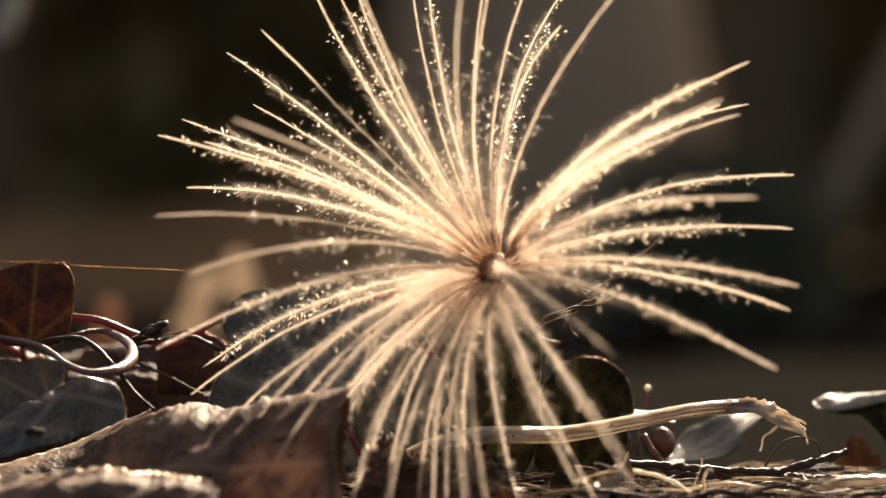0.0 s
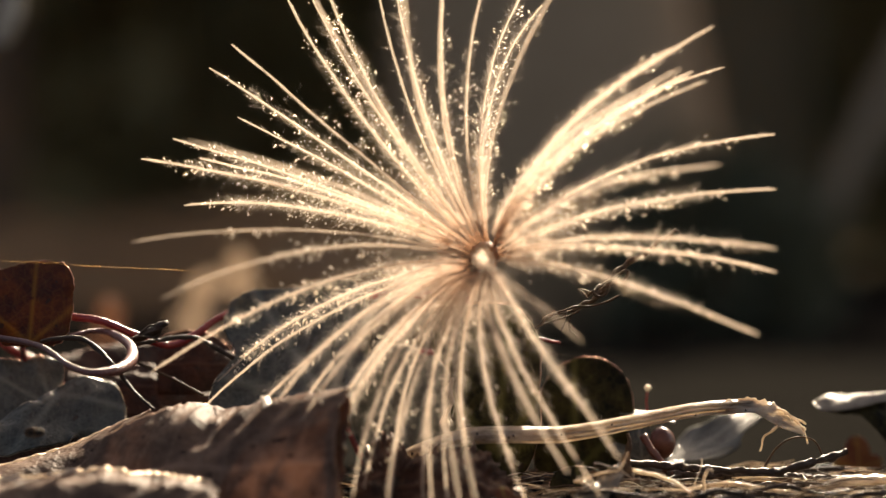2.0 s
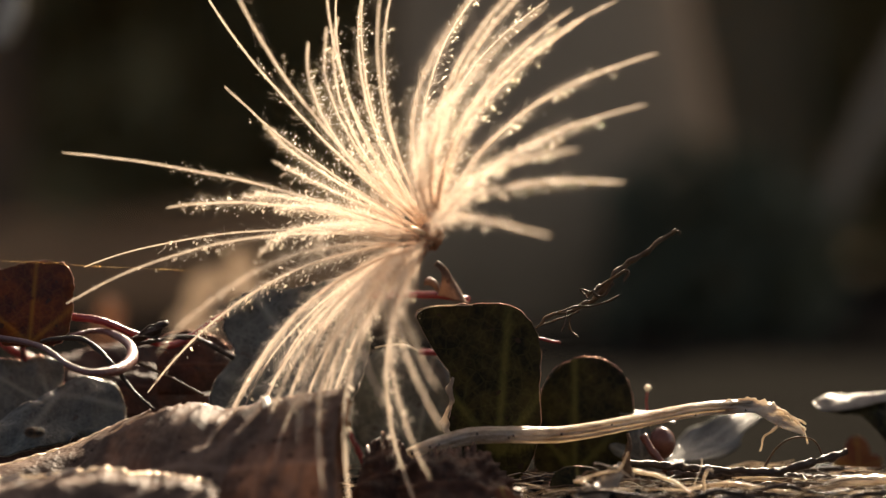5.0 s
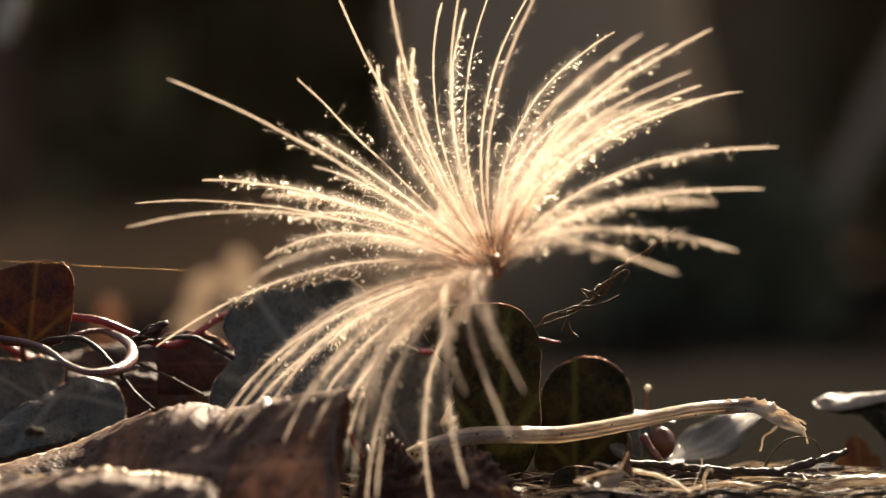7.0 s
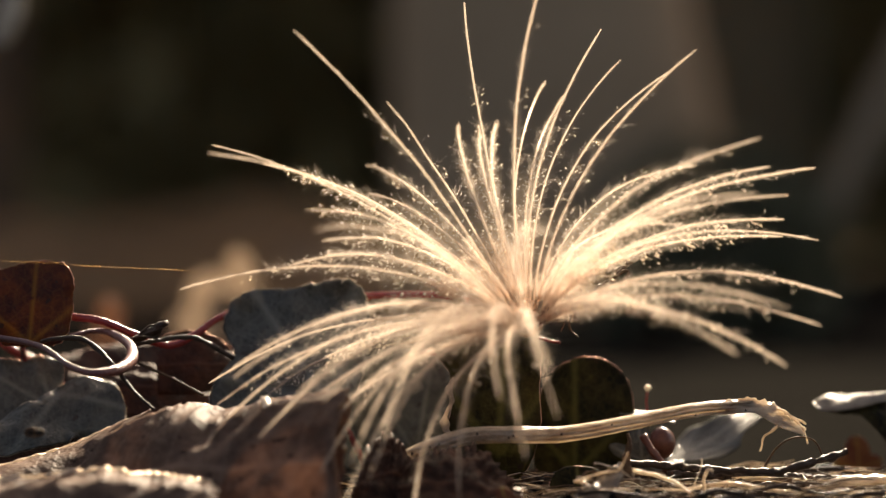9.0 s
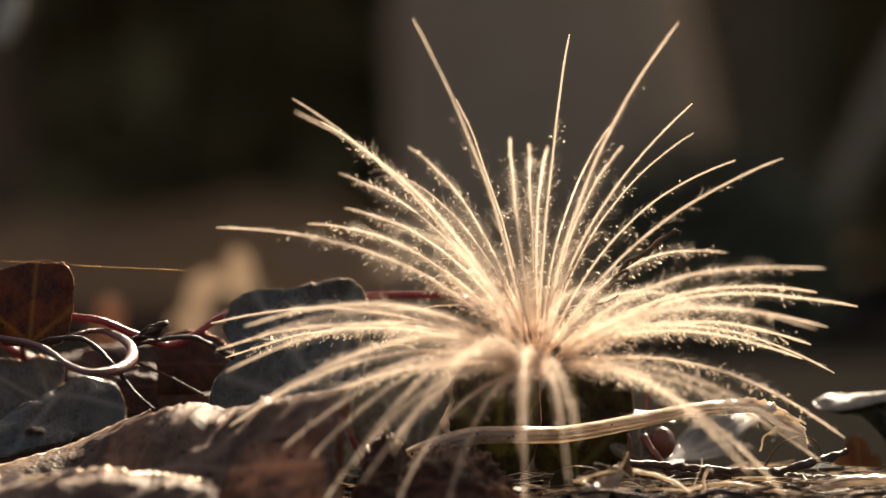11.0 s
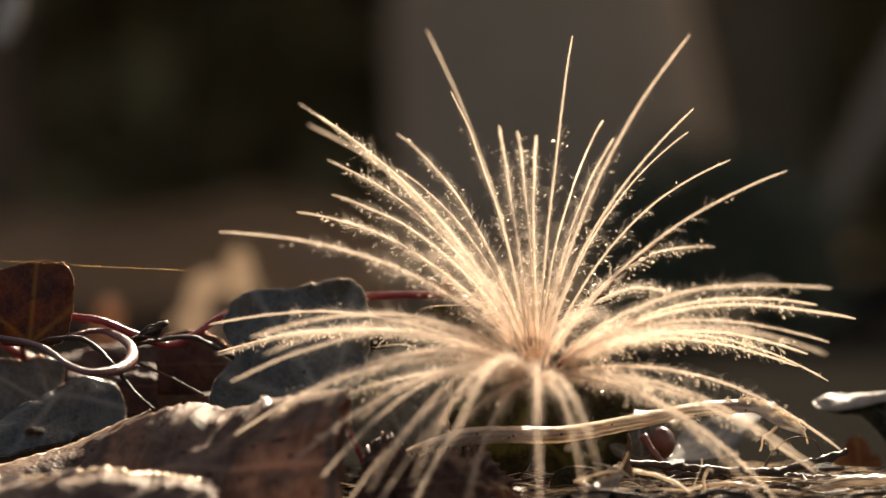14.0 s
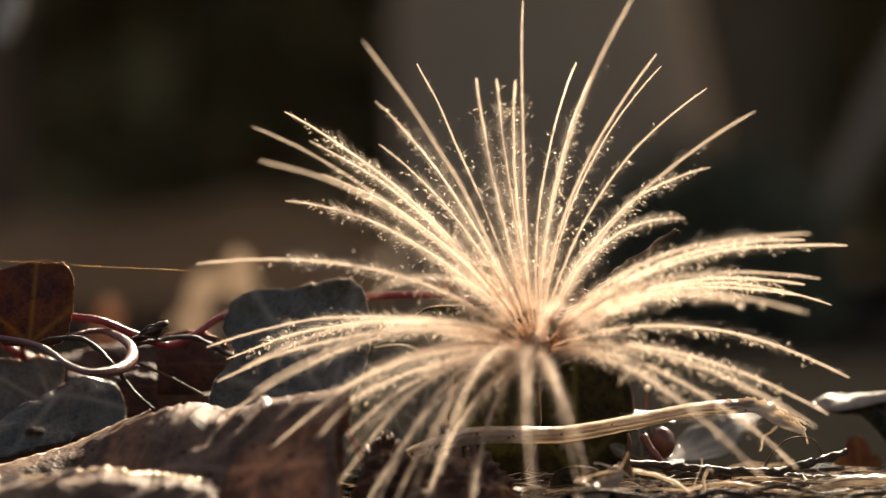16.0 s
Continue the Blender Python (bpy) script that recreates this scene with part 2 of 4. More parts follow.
def blade(lobes, size, cup=0.0, ripple=0.0, tooth=0.0, seed=0.0, floor=0.42, rings=16, steps=96):
    """A lobed leaf blade about its petiole's end, its tip along +y, in millimetres: lobes of (angle, length, width in degrees)."""
    verts, faces, vein = [(0, 0, 0)], [], [1.0]
    for i in range(1, rings + 1):
        for j in range(steps):
            a = 360 * j / steps - 180
            r = floor * (0.45 + 0.55 * (1 - abs(a) / 180) ** 0.5)
            for la, ll, lw in lobes:
                r = max(r, ll * math.exp(-((a - la) / lw) ** 2))
            r *= 1 + tooth * noise.noise(Vector((a * 0.16, seed, 1))) + tooth * 0.7 * noise.noise(Vector((a * 0.5, seed, 5)))
            q = i / rings
            x, y = math.sin(radians(a)) * r * q, math.cos(radians(a)) * r * q
            rim = max(0.0, q - 0.55) ** 2
            z = cup * (x * x + y * y)
            z += ripple * (noise.noise(Vector((x * 2.3 + seed, y * 2.3, seed))) * 0.5 * q + 2.2 * rim * noise.noise(Vector((a * 0.045, seed, 2))))
            v = 0.0
            for la, ll, lw in lobes:
                off = abs(math.sin(radians(a - la))) * r * q if abs(a - la) < 90 else 9
                v = max(v, max(0.0, 1 - off / (0.035 + 0.03 * (1 - q))))
                if abs(a - la) < 75:
                    along = math.cos(radians(a - la)) * r * q
                    side = abs(((along - off * 0.9) * 5.0 + la * 0.01) % 1.0 - 0.5) * 2
                    v = max(v, 0.5 * max(0.0, 1 - side / 0.16) * (1 if off < 0.4 else 0))
            verts.append((x * size, y * size, z * size))
            vein.append(v)
    for j in range(steps):
        faces.append((0, 1 + j, 1 + (j + 1) % steps))
    for i in range(rings - 1):
        for j in range(steps):
            a, b = 1 + i * steps + j, 1 + i * steps + (j + 1) % steps
            faces.append((a, a + steps, b + steps, b))
    return verts, faces, vein


def outlined(outline, veins, base, size, cup=0.0, ripple=0.0, tooth=0.0, seed=0.0, rings=18, steps=110):
    """A leaf blade by its outline, (degrees clockwise from the top, reach) round its middle; veins run out from base at the given angles."""
    marks = sorted(outline)
    marks = [(marks[-2][0] - 360, marks[-2][1]), (marks[-1][0] - 360, marks[-1][1])] + marks + [(marks[0][0] + 360, marks[0][1]), (marks[1][0] + 360, marks[1][1])]

    def reach(a):
        for k in range(1, len(marks) - 2):
            if marks[k][0] <= a <= marks[k + 1][0]:
                f = (a - marks[k][0]) / (marks[k + 1][0] - marks[k][0])
                p, q, r, t = (m[1] for m in marks[k - 1:k + 3])
                return 0.5 * (2 * q + (r - p) * f + (2 * p - 5 * q + 4 * r - t) * f * f + (3 * q - p - 3 * r + t) * f ** 3)
        return marks[2][1]
    verts, faces, vein = [(0, 0, 0)], [], [0.0]
    big = max(m[1] for m in marks)
    for i in range(1, rings + 1):
        for j in range(steps):
            a = 360 * j / steps
            r = reach(a) / big
            r *= 1 + tooth * (noise.noise(Vector((a * 0.14, seed, 1))) + 0.6 * noise.noise(Vector((a * 0.45, seed, 5))))
            q = i / rings
            x, y = math.sin(radians(a)) * r * q, math.cos(radians(a)) * r * q
            z = cup * (x * x + y * y)
            z += ripple * (0.5 * q * noise.noise(Vector((x * 2.2 + seed, y * 2.2, seed))) + 2.4 * max(0, q - 0.6) ** 2 * noise.noise(Vector((a * 0.05, seed, 2))))
            v, bx, by = 0.0, x - base[0] / big, y - base[1] / big
            for va in veins:
                along = bx * math.sin(radians(va)) + by * math.cos(radians(va))
                off = abs(bx * math.cos(radians(va)) - by * math.sin(radians(va)))
                if along > 0:
                    v = max(v, 0.8 * max(0.0, 1 - off / 0.06))
                    twig = abs(((along - off * 0.8) * 3.6 + va * 0.013) % 1.0 - 0.5) * 2
                    if off < 0.42:
                        v = max(v, 0.26 * max(0.0, 1 - twig / 0.17) * max(0.0, 1 - off / 0.42))
            verts.append((x * big * size, y * big * size, z * big * size))
            vein.append(v)
    for j in range(steps):
        faces.append((0, 1 + (j + 1) % steps, 1 + j))
    for i in range(rings - 1):
        for j in range(steps):
            a, b = 1 + i * steps + j, 1 + i * steps + (j + 1) % steps
            faces.append((a, b, b + steps, a + steps))
    return verts, faces, vein


def broad_leaf(label, centre, normal, outline, veins, base, material, size=0.0575, petiole=None, thick=0.2, rim=None, **kw):
    """A standing ivy leaf about its middle, facing along normal."""
    z = Vector(normal).normalized()
    y = (Vector((0, 0, 1)) - z * z.z).normalized()
    x = y.cross(z)
    leaf = thing("ivy_leaf", label, "leaf", "ivy leaves")
    leaf.matrix_world = Matrix.Translation(Vector(centre) * MM) @ Matrix((x, y, z)).transposed().to_4x4()
    verts, faces, vein = outlined(outline, veins, base, size, **kw)
    part("blade", mesh_of("blade", verts, faces, vein), material, leaf, thick=thick)
    # Bright tube added round the blade in place of its rim light.
    part("lit_rim", mesh_of("lit_rim", *tube(verts[-110:] + verts[-110:-109], 0.036, n=220, sides=6, knobs=1.0)), rim or RIM_LIGHT, leaf, "thin pale tube standing in for backlit leaf rim")
    if petiole:
        inv = leaf.matrix_world.inverted()
        part("petiole", mesh_of("petiole", *tube([(inv @ (Vector(p) * MM)) / MM for p in petiole], 0.32, sides=8, knobs=0.15)), STEM_RED, leaf, "shiny red petiole")
    return leaf


IVY = [(0, 1.0, 34), (62, 0.78, 26), (-62, 0.78, 26), (128, 0.56, 26), (-128, 0.56, 26)]


def ivy(label, base, tip, normal, material, lobes=IVY, petiole=None, thick=0.18, group="ivy leaves", **kw):
    """An ivy leaf whose blade runs from base to tip and faces along normal, with its petiole."""
    base, tip, normal = Vector(base), Vector(tip), Vector(normal)
    y = (tip - base).normalized()
    x = y.cross(normal).normalized()
    z = x.cross(y)
    size = (tip - base).length
    leaf = thing("ivy_leaf", label, "leaf", group)
    leaf.matrix_world = Matrix.Translation(base * MM) @ Matrix((x, y, z)).transposed().to_4x4()
    part("blade", mesh_of("blade", *blade(lobes, size, **kw)), material, leaf, thick=thick)
    if petiole:
        inv = leaf.matrix_world.inverted()
        pts = [(inv @ (Vector(p) * MM)) / MM for p in petiole]
        part("petiole", mesh_of("petiole", *tube(pts, 0.32, sides=7, knobs=0.15)), STEM_RED, leaf, "shiny red petiole")
    return leaf


def sheet(edge_a, edge_b, crumple, seed, across=26, along=70, bulge=0.0, curl=0.0, ragged=0.0, creases=0.0, lip=0.0, lit=(0.0, 1.0)):
    """A dead leaf's sheet between two edges, bulged, crumpled, ragged and curled along its first edge; creases: sharp folds below that edge; lip: how far the edge bends back, over the stretch lit."""
    a, b = spline(edge_a, along), spline(edge_b, along)
    verts, faces, vein = [], [], []
    for i in range(along):
        across_way = b[i] - a[i]
        nrm = across_way.cross((a[min(i + 1, along - 1)] - a[max(i - 1, 0)])).normalized()
        u = i / (along - 1)
        swell = max(0.15, min(1.0, (u - lit[0]) * 4 + 0.7)) if lit[0] else 1.0
        bent = lip * max(0.0, min(1.0, (u - lit[0]) * 9 + 0.1)) * max(0.0, min(1.0, (lit[1] - u) * 9 + 0.1)) * (1 + 0.7 * noise.noise(Vector((u * 14, seed, 9.0))))
        for j in range(across):
            v = j / (across - 1)
            rag = ragged * noise.noise(Vector((i * 0.35, seed, 3.0))) * (1 - v) ** 6
            p = a[i] + across_way * (v + rag) + Vector((0, bent * max(0.0, 1 - v / 0.17), 0))
            w = bulge * swell * math.sin(math.pi * v) + curl * max(0, 0.2 - v) ** 2 * 25
            q = p * 0.16 + Vector((seed, 0, 0))
            w += crumple * (noise.noise(q) + 0.5 * noise.noise(q * 2.7) + 0.25 * noise.noise(q * 6.1))
            if creases:
                fold = 1 - 2.4 * abs(noise.noise(Vector((u * 11 + v * 4.5, v * 1.6, seed))))
                w += creases * fold * max(0.0, min(1.0, (u - 0.36) * 6)) * max(0.0, 1 - v / 0.55) * min(1.0, v * 9)
            rib = abs(((u * 9 + v * 1.2 + seed) % 1.0) - 0.5) * 2
            vn = max(max(0.0, 1 - rib / 0.10) * 0.7, max(0.0, 1 - abs(v - 0.55) / 0.03))
            verts.append(p + nrm * (w + 0.12 * vn))
            vein.append(vn)
    for i in range(along - 1):
        for j in range(across - 1):
            k = i * across + j
            faces.append((k, k + 1, k + across + 1, k + across))
    return verts, faces, vein


def dead_leaf(label, edge_a, edge_b, crumple, seed, material=None, thick=0.16, rim=0.12, across=26, along=70, **kw):
    """A dead leaf of a blade and a bright tube that stands in for the backlit rim of its upper edge."""
    leaf = thing("dead_leaf", label, "leaf", "dead leaves")
    verts, faces, vein = sheet(edge_a, edge_b, crumple, seed, across, along, **kw)
    part("blade", mesh_of("blade", verts, faces, vein), material or DEAD, leaf, thick=thick)
    part("lit_rim", mesh_of("lit_rim", *tube(verts[::across], rim if material is None else 0.06, n=2 * along, sides=7, knobs=1.0 if rim < 0.2 else 0.45, seed=seed)), RIM_LIGHT if material is None else RIM_LIGHT_RED, leaf, "pale tube standing in for sunlit leaf rim")
    return leaf


# ---- ground: one sheet from the foreground hollow to the horizon ----
def rise(x, y):
    """Height of the ground in millimetres."""
    h = -2.6 - 12 * max(0.0, min(1.0, (264 - y) / 30))
    near = math.exp(-((y - 280) / 90) ** 2 - (x / 90) ** 2)
    h += near * 1.3 * (noise.noise(Vector((x * 0.16, y * 0.16, 0))) + 0.5 * noise.noise(Vector((x * 0.5, y * 0.5, 4))))
    h -= 5 * max(0.0, min(1.0, (y - 300) / 60))
    far = max(0.0, min(1.0, (y - 700) / 900))
    h += far * 22 * noise.noise(Vector((x * 0.004, y * 0.004, 2)))
    return h


def lay_ground():
    def steps(lo, hi, fine, lim):
        out, v, s = [], 0.0, fine
        while v < hi:
            out.append(v)
            v += s
            if v > lim:
                s *= 1.16
        return out
    xs = steps(0, 30000, 1.4, 60)
    xs = [-x for x in reversed(xs[1:])] + xs
    ys = [-30000, -9000, -3000, -900, -200, 0, 60, 120, 160, 190, 210, 222] + [232 + 1.4 * k for k in range(64)]
    s = 1.6
    while ys[-1] < 60000:
        ys.append(ys[-1] + s)
        s *= 1.14
    verts = [(x, y, rise(x, y)) for y in ys for x in xs]
    n = len(xs)
    faces = [(j * n + i, j * n + i + 1, (j + 1) * n + i + 1, (j + 1) * n + i) for j in range(len(ys) - 1) for i in range(n - 1)]
    me = mesh_of("ground", verts, faces)
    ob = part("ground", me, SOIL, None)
    tagged(ob, "dark crumbly woodland soil with plant litter", "ground", "", "structure")


lay_ground()


# ---- the blurred wood behind ----
def trunk(label, foot, top, r0, r1, material, lean_name="tree_trunk"):
    f, t = Vector(foot), Vector(top)
    mid = f.lerp(t, 0.5) + Vector((r0 * 0.15, 0, 0))
    ob = stem(lean_name, label, "trunk", [f, mid, t], r0, material, "trunks in the wood", taper=[1.25, 1.0, r1 / r0], sides=20, n=26, knobs=0.25)
    return ob


trunk("pale grey tree trunk standing in the dim wood", (44.5, 1050.0, -16.0), (-55.5, 1050.0, 1590.0), 47.5, 41.5, BARK)
trunk("brown tree trunk at the edge of the wood", (-305.5, 1900.0, -23.7), (-292.5, 1900.0, 2494.3), 15, 11, BARK_BROWN)
trunk("dim brown tree trunk deep in the wood", (276.0, 2700.0, -42.9), (254.2, 2700.0, 2989.8), 64, 52, BARK_DARK)
trunk("thin pale branch leaning in the dark wood", (115.5, 1020.0, -14.0), (219.5, 1020.0, 196.0), 5.2, 3.4, BARK_MID, "leaning_branch")


def hedge():
    """Dark evergreen undergrowth that closes the wood behind, as many small leaves; its unseen height is added to shade
    the ground before it.
    """
    rng = random.Random(5)
    verts, faces = [], []
    for k in range(38000):
        x = rng.uniform(-3000, 3200)
        y = 3000 + rng.uniform(-150, 450) + 0.00008 * x * x
        z = rng.random() * (1500 + 80 * noise.noise(Vector((x * 0.004, 1, 0))))
        s = rng.uniform(40, 95)
        u = Vector((rng.gauss(0, 1), rng.gauss(0, 1), rng.gauss(0, 1))).normalized() * s
        w = Vector((rng.gauss(0, 1), rng.gauss(0, 1), rng.gauss(0, 1))).cross(u).normalized() * s * 0.45
        c, i = Vector((x, y, z)), len(verts)
        verts += [c - u, c + w, c + u, c - w]
        faces.append((i, i + 1, i + 2, i + 3))
    ob = part("hedge", mesh_of("hedge", verts, faces, smooth=False), HEDGE, None)
    tagged(ob, "dark evergreen undergrowth closing the wood behind, unseen top added for shade", "hedge", "", "stuff")


hedge()


def shrub():
    """A low dark evergreen shrub on the ground before the trunk: short stems and many small leaves."""
    sh = thing("shrub", "low dark evergreen shrub in shade, out of focus", "shrub")
    rng = random.Random(17)
    verts, faces = [], []
    for k in range(9):
        x, y = rng.uniform(62, 118), rng.uniform(945, 1000)
        top = Vector((x + rng.gauss(0, 8), y + rng.gauss(0, 6), rng.uniform(22, 50)))
        part("stem", mesh_of("stem", *tube([(x, y, rise(x, y) - 2), (x + rng.gauss(0, 3), y, 10), top], 0.9, sides=6, knobs=0.3, taper=[1.2, 0.9, 0.4])), TWIG, sh)
    for k in range(700):
        x = 57 + 78 * rng.random()
        cap = 60 - 0.014 * (x - 92) ** 2 + 9 * noise.noise(Vector((x * 0.08, 4, 1)))
        c = Vector((x, rng.uniform(935, 1010), -7 + max(10, cap + 7) * rng.random()))
        u = Vector((rng.gauss(0, 1), rng.gauss(0, 1), rng.gauss(0, 1))).normalized() * rng.uniform(3.5, 7.5)
        w = Vector((rng.gauss(0, 1), rng.gauss(0, 1), rng.gauss(0, 1))).cross(u).normalized() * u.length * 0.5
        i = len(verts)
        verts += [c - u, c - u * 0.2 + w, c + u * 0.5 + w * 0.7, c + u, c + u * 0.5 - w * 0.7, c - u * 0.2 - w]
        faces.append((i, i + 1, i + 2, i + 3, i + 4, i + 5))
    part("foliage", mesh_of("foliage", verts, faces, smooth=False), SHRUB, sh, kind="stuff")


shrub()


def wood_wall():
    """A dark wall added far behind the undergrowth to block the bright gaps in it."""
    n, verts = 40, []
    for j in range(8):
        for i in range(n):
            x = -6000 + 12000 * i / (n - 1)
            verts.append((x, 4600 + j * 90 + 0.00005 * x * x, j * 190 - 60 + 60 * noise.noise(Vector((x * 0.002, j, 0)))))
    faces = [(j * n + i, j * n + i + 1, (j + 1) * n + i + 1, (j + 1) * n + i) for j in range(7) for i in range(n - 1)]
    ob = part("backdrop", mesh_of("backdrop", verts, faces), BARK_DARK, None)
    tagged(ob, "dark wall added behind the undergrowth to close its bright gaps", "slope", "", "structure")


wood_wall()


def earth_bank():
    """A low bank of earth and brown leaf litter, out of focus."""
    verts, nx, ny = [], 60, 24
    for j in range(ny):
        for i in range(nx):
            u, v = i / (nx - 1), j / (ny - 1)
            x, y = -400 + 470 * u, 1250 + 620 * v
            h = 66 * math.sin(math.pi * v) ** 0.8 * math.sin(math.pi * u) ** 0.7 * (0.85 + 0.5 * noise.noise(Vector((x * 0.008, y * 0.006, 3))))
            h += 5 * noise.noise(Vector((x * 0.04, y * 0.04, 1)))
            verts.append((x, y, rise(x, y) - 4 + h))
    faces = [(j * nx + i, j * nx + i + 1, (j + 1) * nx + i + 1, (j + 1) * nx + i) for j in range(ny - 1) for i in range(nx - 1)]
    ob = part("earth_bank", mesh_of("earth_bank", verts, faces), BANK, None)
    tagged(ob, "low shaded bank of earth and brown leaf litter", "bank", "", "structure")


earth_bank()
ROUND = [(0, 1.0, 60), (75, 0.8, 50), (-75, 0.8, 50)]
for label, base, tip, nrm, mat in (
        ("pale dry curled leaf standing out of focus", (-41.0, 470.0, 8.0), (-39.1, 470.0, 18.5), (0.3, -1, 0.2), PALE_LEAF),
        ("pale cream fallen leaf catching the sun", (-34.5, 480.0, 14.8), (-34.9, 480.0, 21.9), (-0.3, -1, 0.4), PALE_LEAF),
        ("yellowish fallen leaf lying out of focus", (-18.0, 620.0, 16.4), (-36.7, 640.0, 16.7), (0, -0.12, 1), BARK_BROWN),
        ("pinkish brown fallen leaf out of focus", (-51.6, 430.0, 8.2), (-50.7, 430.0, 14.7), (0, -1, 0.3), DEAD)):
    ivy(label, base, tip, nrm, mat, lobes=[(0, 1.0, 46), (75, 0.5, 46), (-75, 0.5, 46)], floor=0.35, cup=0.25, ripple=0.1, seed=len(label), group="fallen leaves behind", rings=8, steps=40)


# ---- ivy and dead leaves round the subject ----
broad_leaf("upright red-brown ivy leaf with yellow veins and dark specks", (-41.7, 284.0, 17.0), (0.1, -1, 0.1),
           [(0, 66), (22, 72), (42, 84), (62, 80), (90, 71), (120, 78), (150, 92), (180, 85), (215, 95), (270, 100), (300, 84), (330, 66)], [-50, 5, 50], (-5, -80), IVY_RED, rim=RIM_LIGHT_RED,
           cup=-0.1, ripple=0.12, tooth=0.05, seed=3, petiole=[(-42.8, 285.0, 12.6), (-43.8, 292.0, 11.0), (-44.0, 299.0, 8.5)])
broad_leaf("glossy grey-green ivy leaf leaning with pale veins", (-43.85, 292.0, 5.91), (0.1, -0.92, 0.38),
           [(0, 80), (22, 92), (42, 102), (60, 82), (90, 66), (120, 74), (150, 74), (185, 76), (225, 96), (270, 104), (315, 104), (340, 88)], [-60, -20, 20, 75], (52, -8), IVY_BLUE,
           size=0.059, cup=0.05, ripple=0.3, tooth=0.035, seed=11, rim=RIM_LIGHT_RED)
spotted = broad_leaf("wide glossy ivy leaf with two nibbled brown spots", (-39.51, 288.0, 4.73), (0.12, -0.85, 0.52),
                     [(0, 60), (23, 78), (35, 95), (46, 107), (56, 115), (73, 116), (95, 117), (104, 103), (116, 72), (138, 52), (180, 56), (208, 74), (223, 95), (234, 130), (252, 142), (267, 105), (296, 61), (330, 51)], [62, 105, 245, 215], (0, 45), IVY_BLUE,
                     size=0.0582, cup=0.06, ripple=0.4, tooth=0.03, seed=14)
for x in (-2.95, -1.95):
    ring = [(x + 0.42 * math.cos(0.7 * k), -2.0 + 0.5 * math.sin(0.7 * k), 0.42) for k in range(10)]
    part("nibbled_spot", mesh_of("nibbled_spot", *tube([(x, -2.0, 0.3), (x, -2.0, 0.42), (x, -2.0, 0.46)], 0.45, n=6, sides=14, taper=[1.0, 0.9, 0.5], knobs=0.2)), TWIG, spotted, "dark brown nibbled spot")
    part("spot_rim", mesh_of("spot_rim", *tube(ring, 0.1, n=40, sides=6, knobs=0.5)), DEAD, spotted, "pale brown rim of a spot")
broad_leaf("large blue-grey ivy leaf standing with a lit wavy rim", (-15.5, 291.0, 11.9), (-0.1, -1, 0.3),
           [(0, 107), (28, 132), (46, 158), (60, 150), (76, 137), (100, 132), (125, 142), (155, 150), (185, 150), (210, 150), (226, 188), (240, 162), (256, 108), (270, 112), (286, 134), (302, 139), (318, 131), (340, 112)],
           [-75, -35, 10, 40], (70, -110), IVY_BLUE, size=0.0588, cup=0.05, ripple=0.26, tooth=0.06, seed=21, petiole=[(-11.4, 292.0, 5.5), (-9.7, 293.0, 2.5), (-8.0, 294.0, -1.1)])
broad_leaf("dark green ivy leaf standing with a thin red rim", (4.0, 282.0, 7.8), (0.03, -1, 0.06),
           [(0, 152), (18, 156), (35, 148), (52, 128), (70, 108), (95, 100), (130, 128), (160, 170), (185, 175), (212, 160), (220, 98), (240, 62), (262, 54), (285, 58), (300, 68), (309, 108), (314, 142), (319, 178), (326, 176), (340, 158)],
           [-38, 5, 38, 75], (25, -110), IVY_DARK, rim=RIM_LIGHT_RED, cup=-0.08, ripple=0.07, tooth=0.02, seed=31, petiole=[(5.8, 285.0, 1.6), (6.7, 286.0, -1.1), (8.5, 288.0, -3.8)])
broad_leaf("dark olive ivy leaf standing with a thin lit rim", (14.95, 292.0, 4.25), (-0.05, -1, 0.08),
           [(0, 110), (25, 108), (50, 98), (75, 86), (100, 86), (130, 112), (155, 140), (180, 150), (205, 145), (230, 120), (250, 94), (275, 86), (300, 92), (320, 100), (340, 106)],
           [-40, 0, 45], (-20, -95), IVY_DARK, size=0.0593, rim=RIM_LIGHT_RED, cup=-0.1, ripple=0.06, tooth=0.025, seed=37)
broad_leaf("shaded bluish ivy leaf with a silvery upper edge", (-4.1, 296.0, 5.8), (0, -1, 0.2),
           [(0, 99), (25, 102), (45, 97), (70, 90), (95, 86), (130, 90), (180, 105), (235, 105), (270, 92), (300, 100), (330, 106)],
           [-30, 10, 50], (20, -95), IVY_BLUE, size=0.0598, cup=-0.1, ripple=0.12, tooth=0.03, seed=41, petiole=[(-2.3, 294.0, 11.2), (-0.5, 292.0, 11.1), (3.3, 290.0, 10.3)])
ivy("pale glossy ivy leaf lying on litter", (24.7, 298.0, -0.5), (34.8, 304.0, 3.9), (0.12, -0.42, 0.9), IVY_BLUE,
    lobes=[(0, 1.0, 24), (20, 0.6, 24), (-24, 0.5, 30)], cup=0.1, ripple=0.12, seed=43, floor=0.12, tooth=0.03)
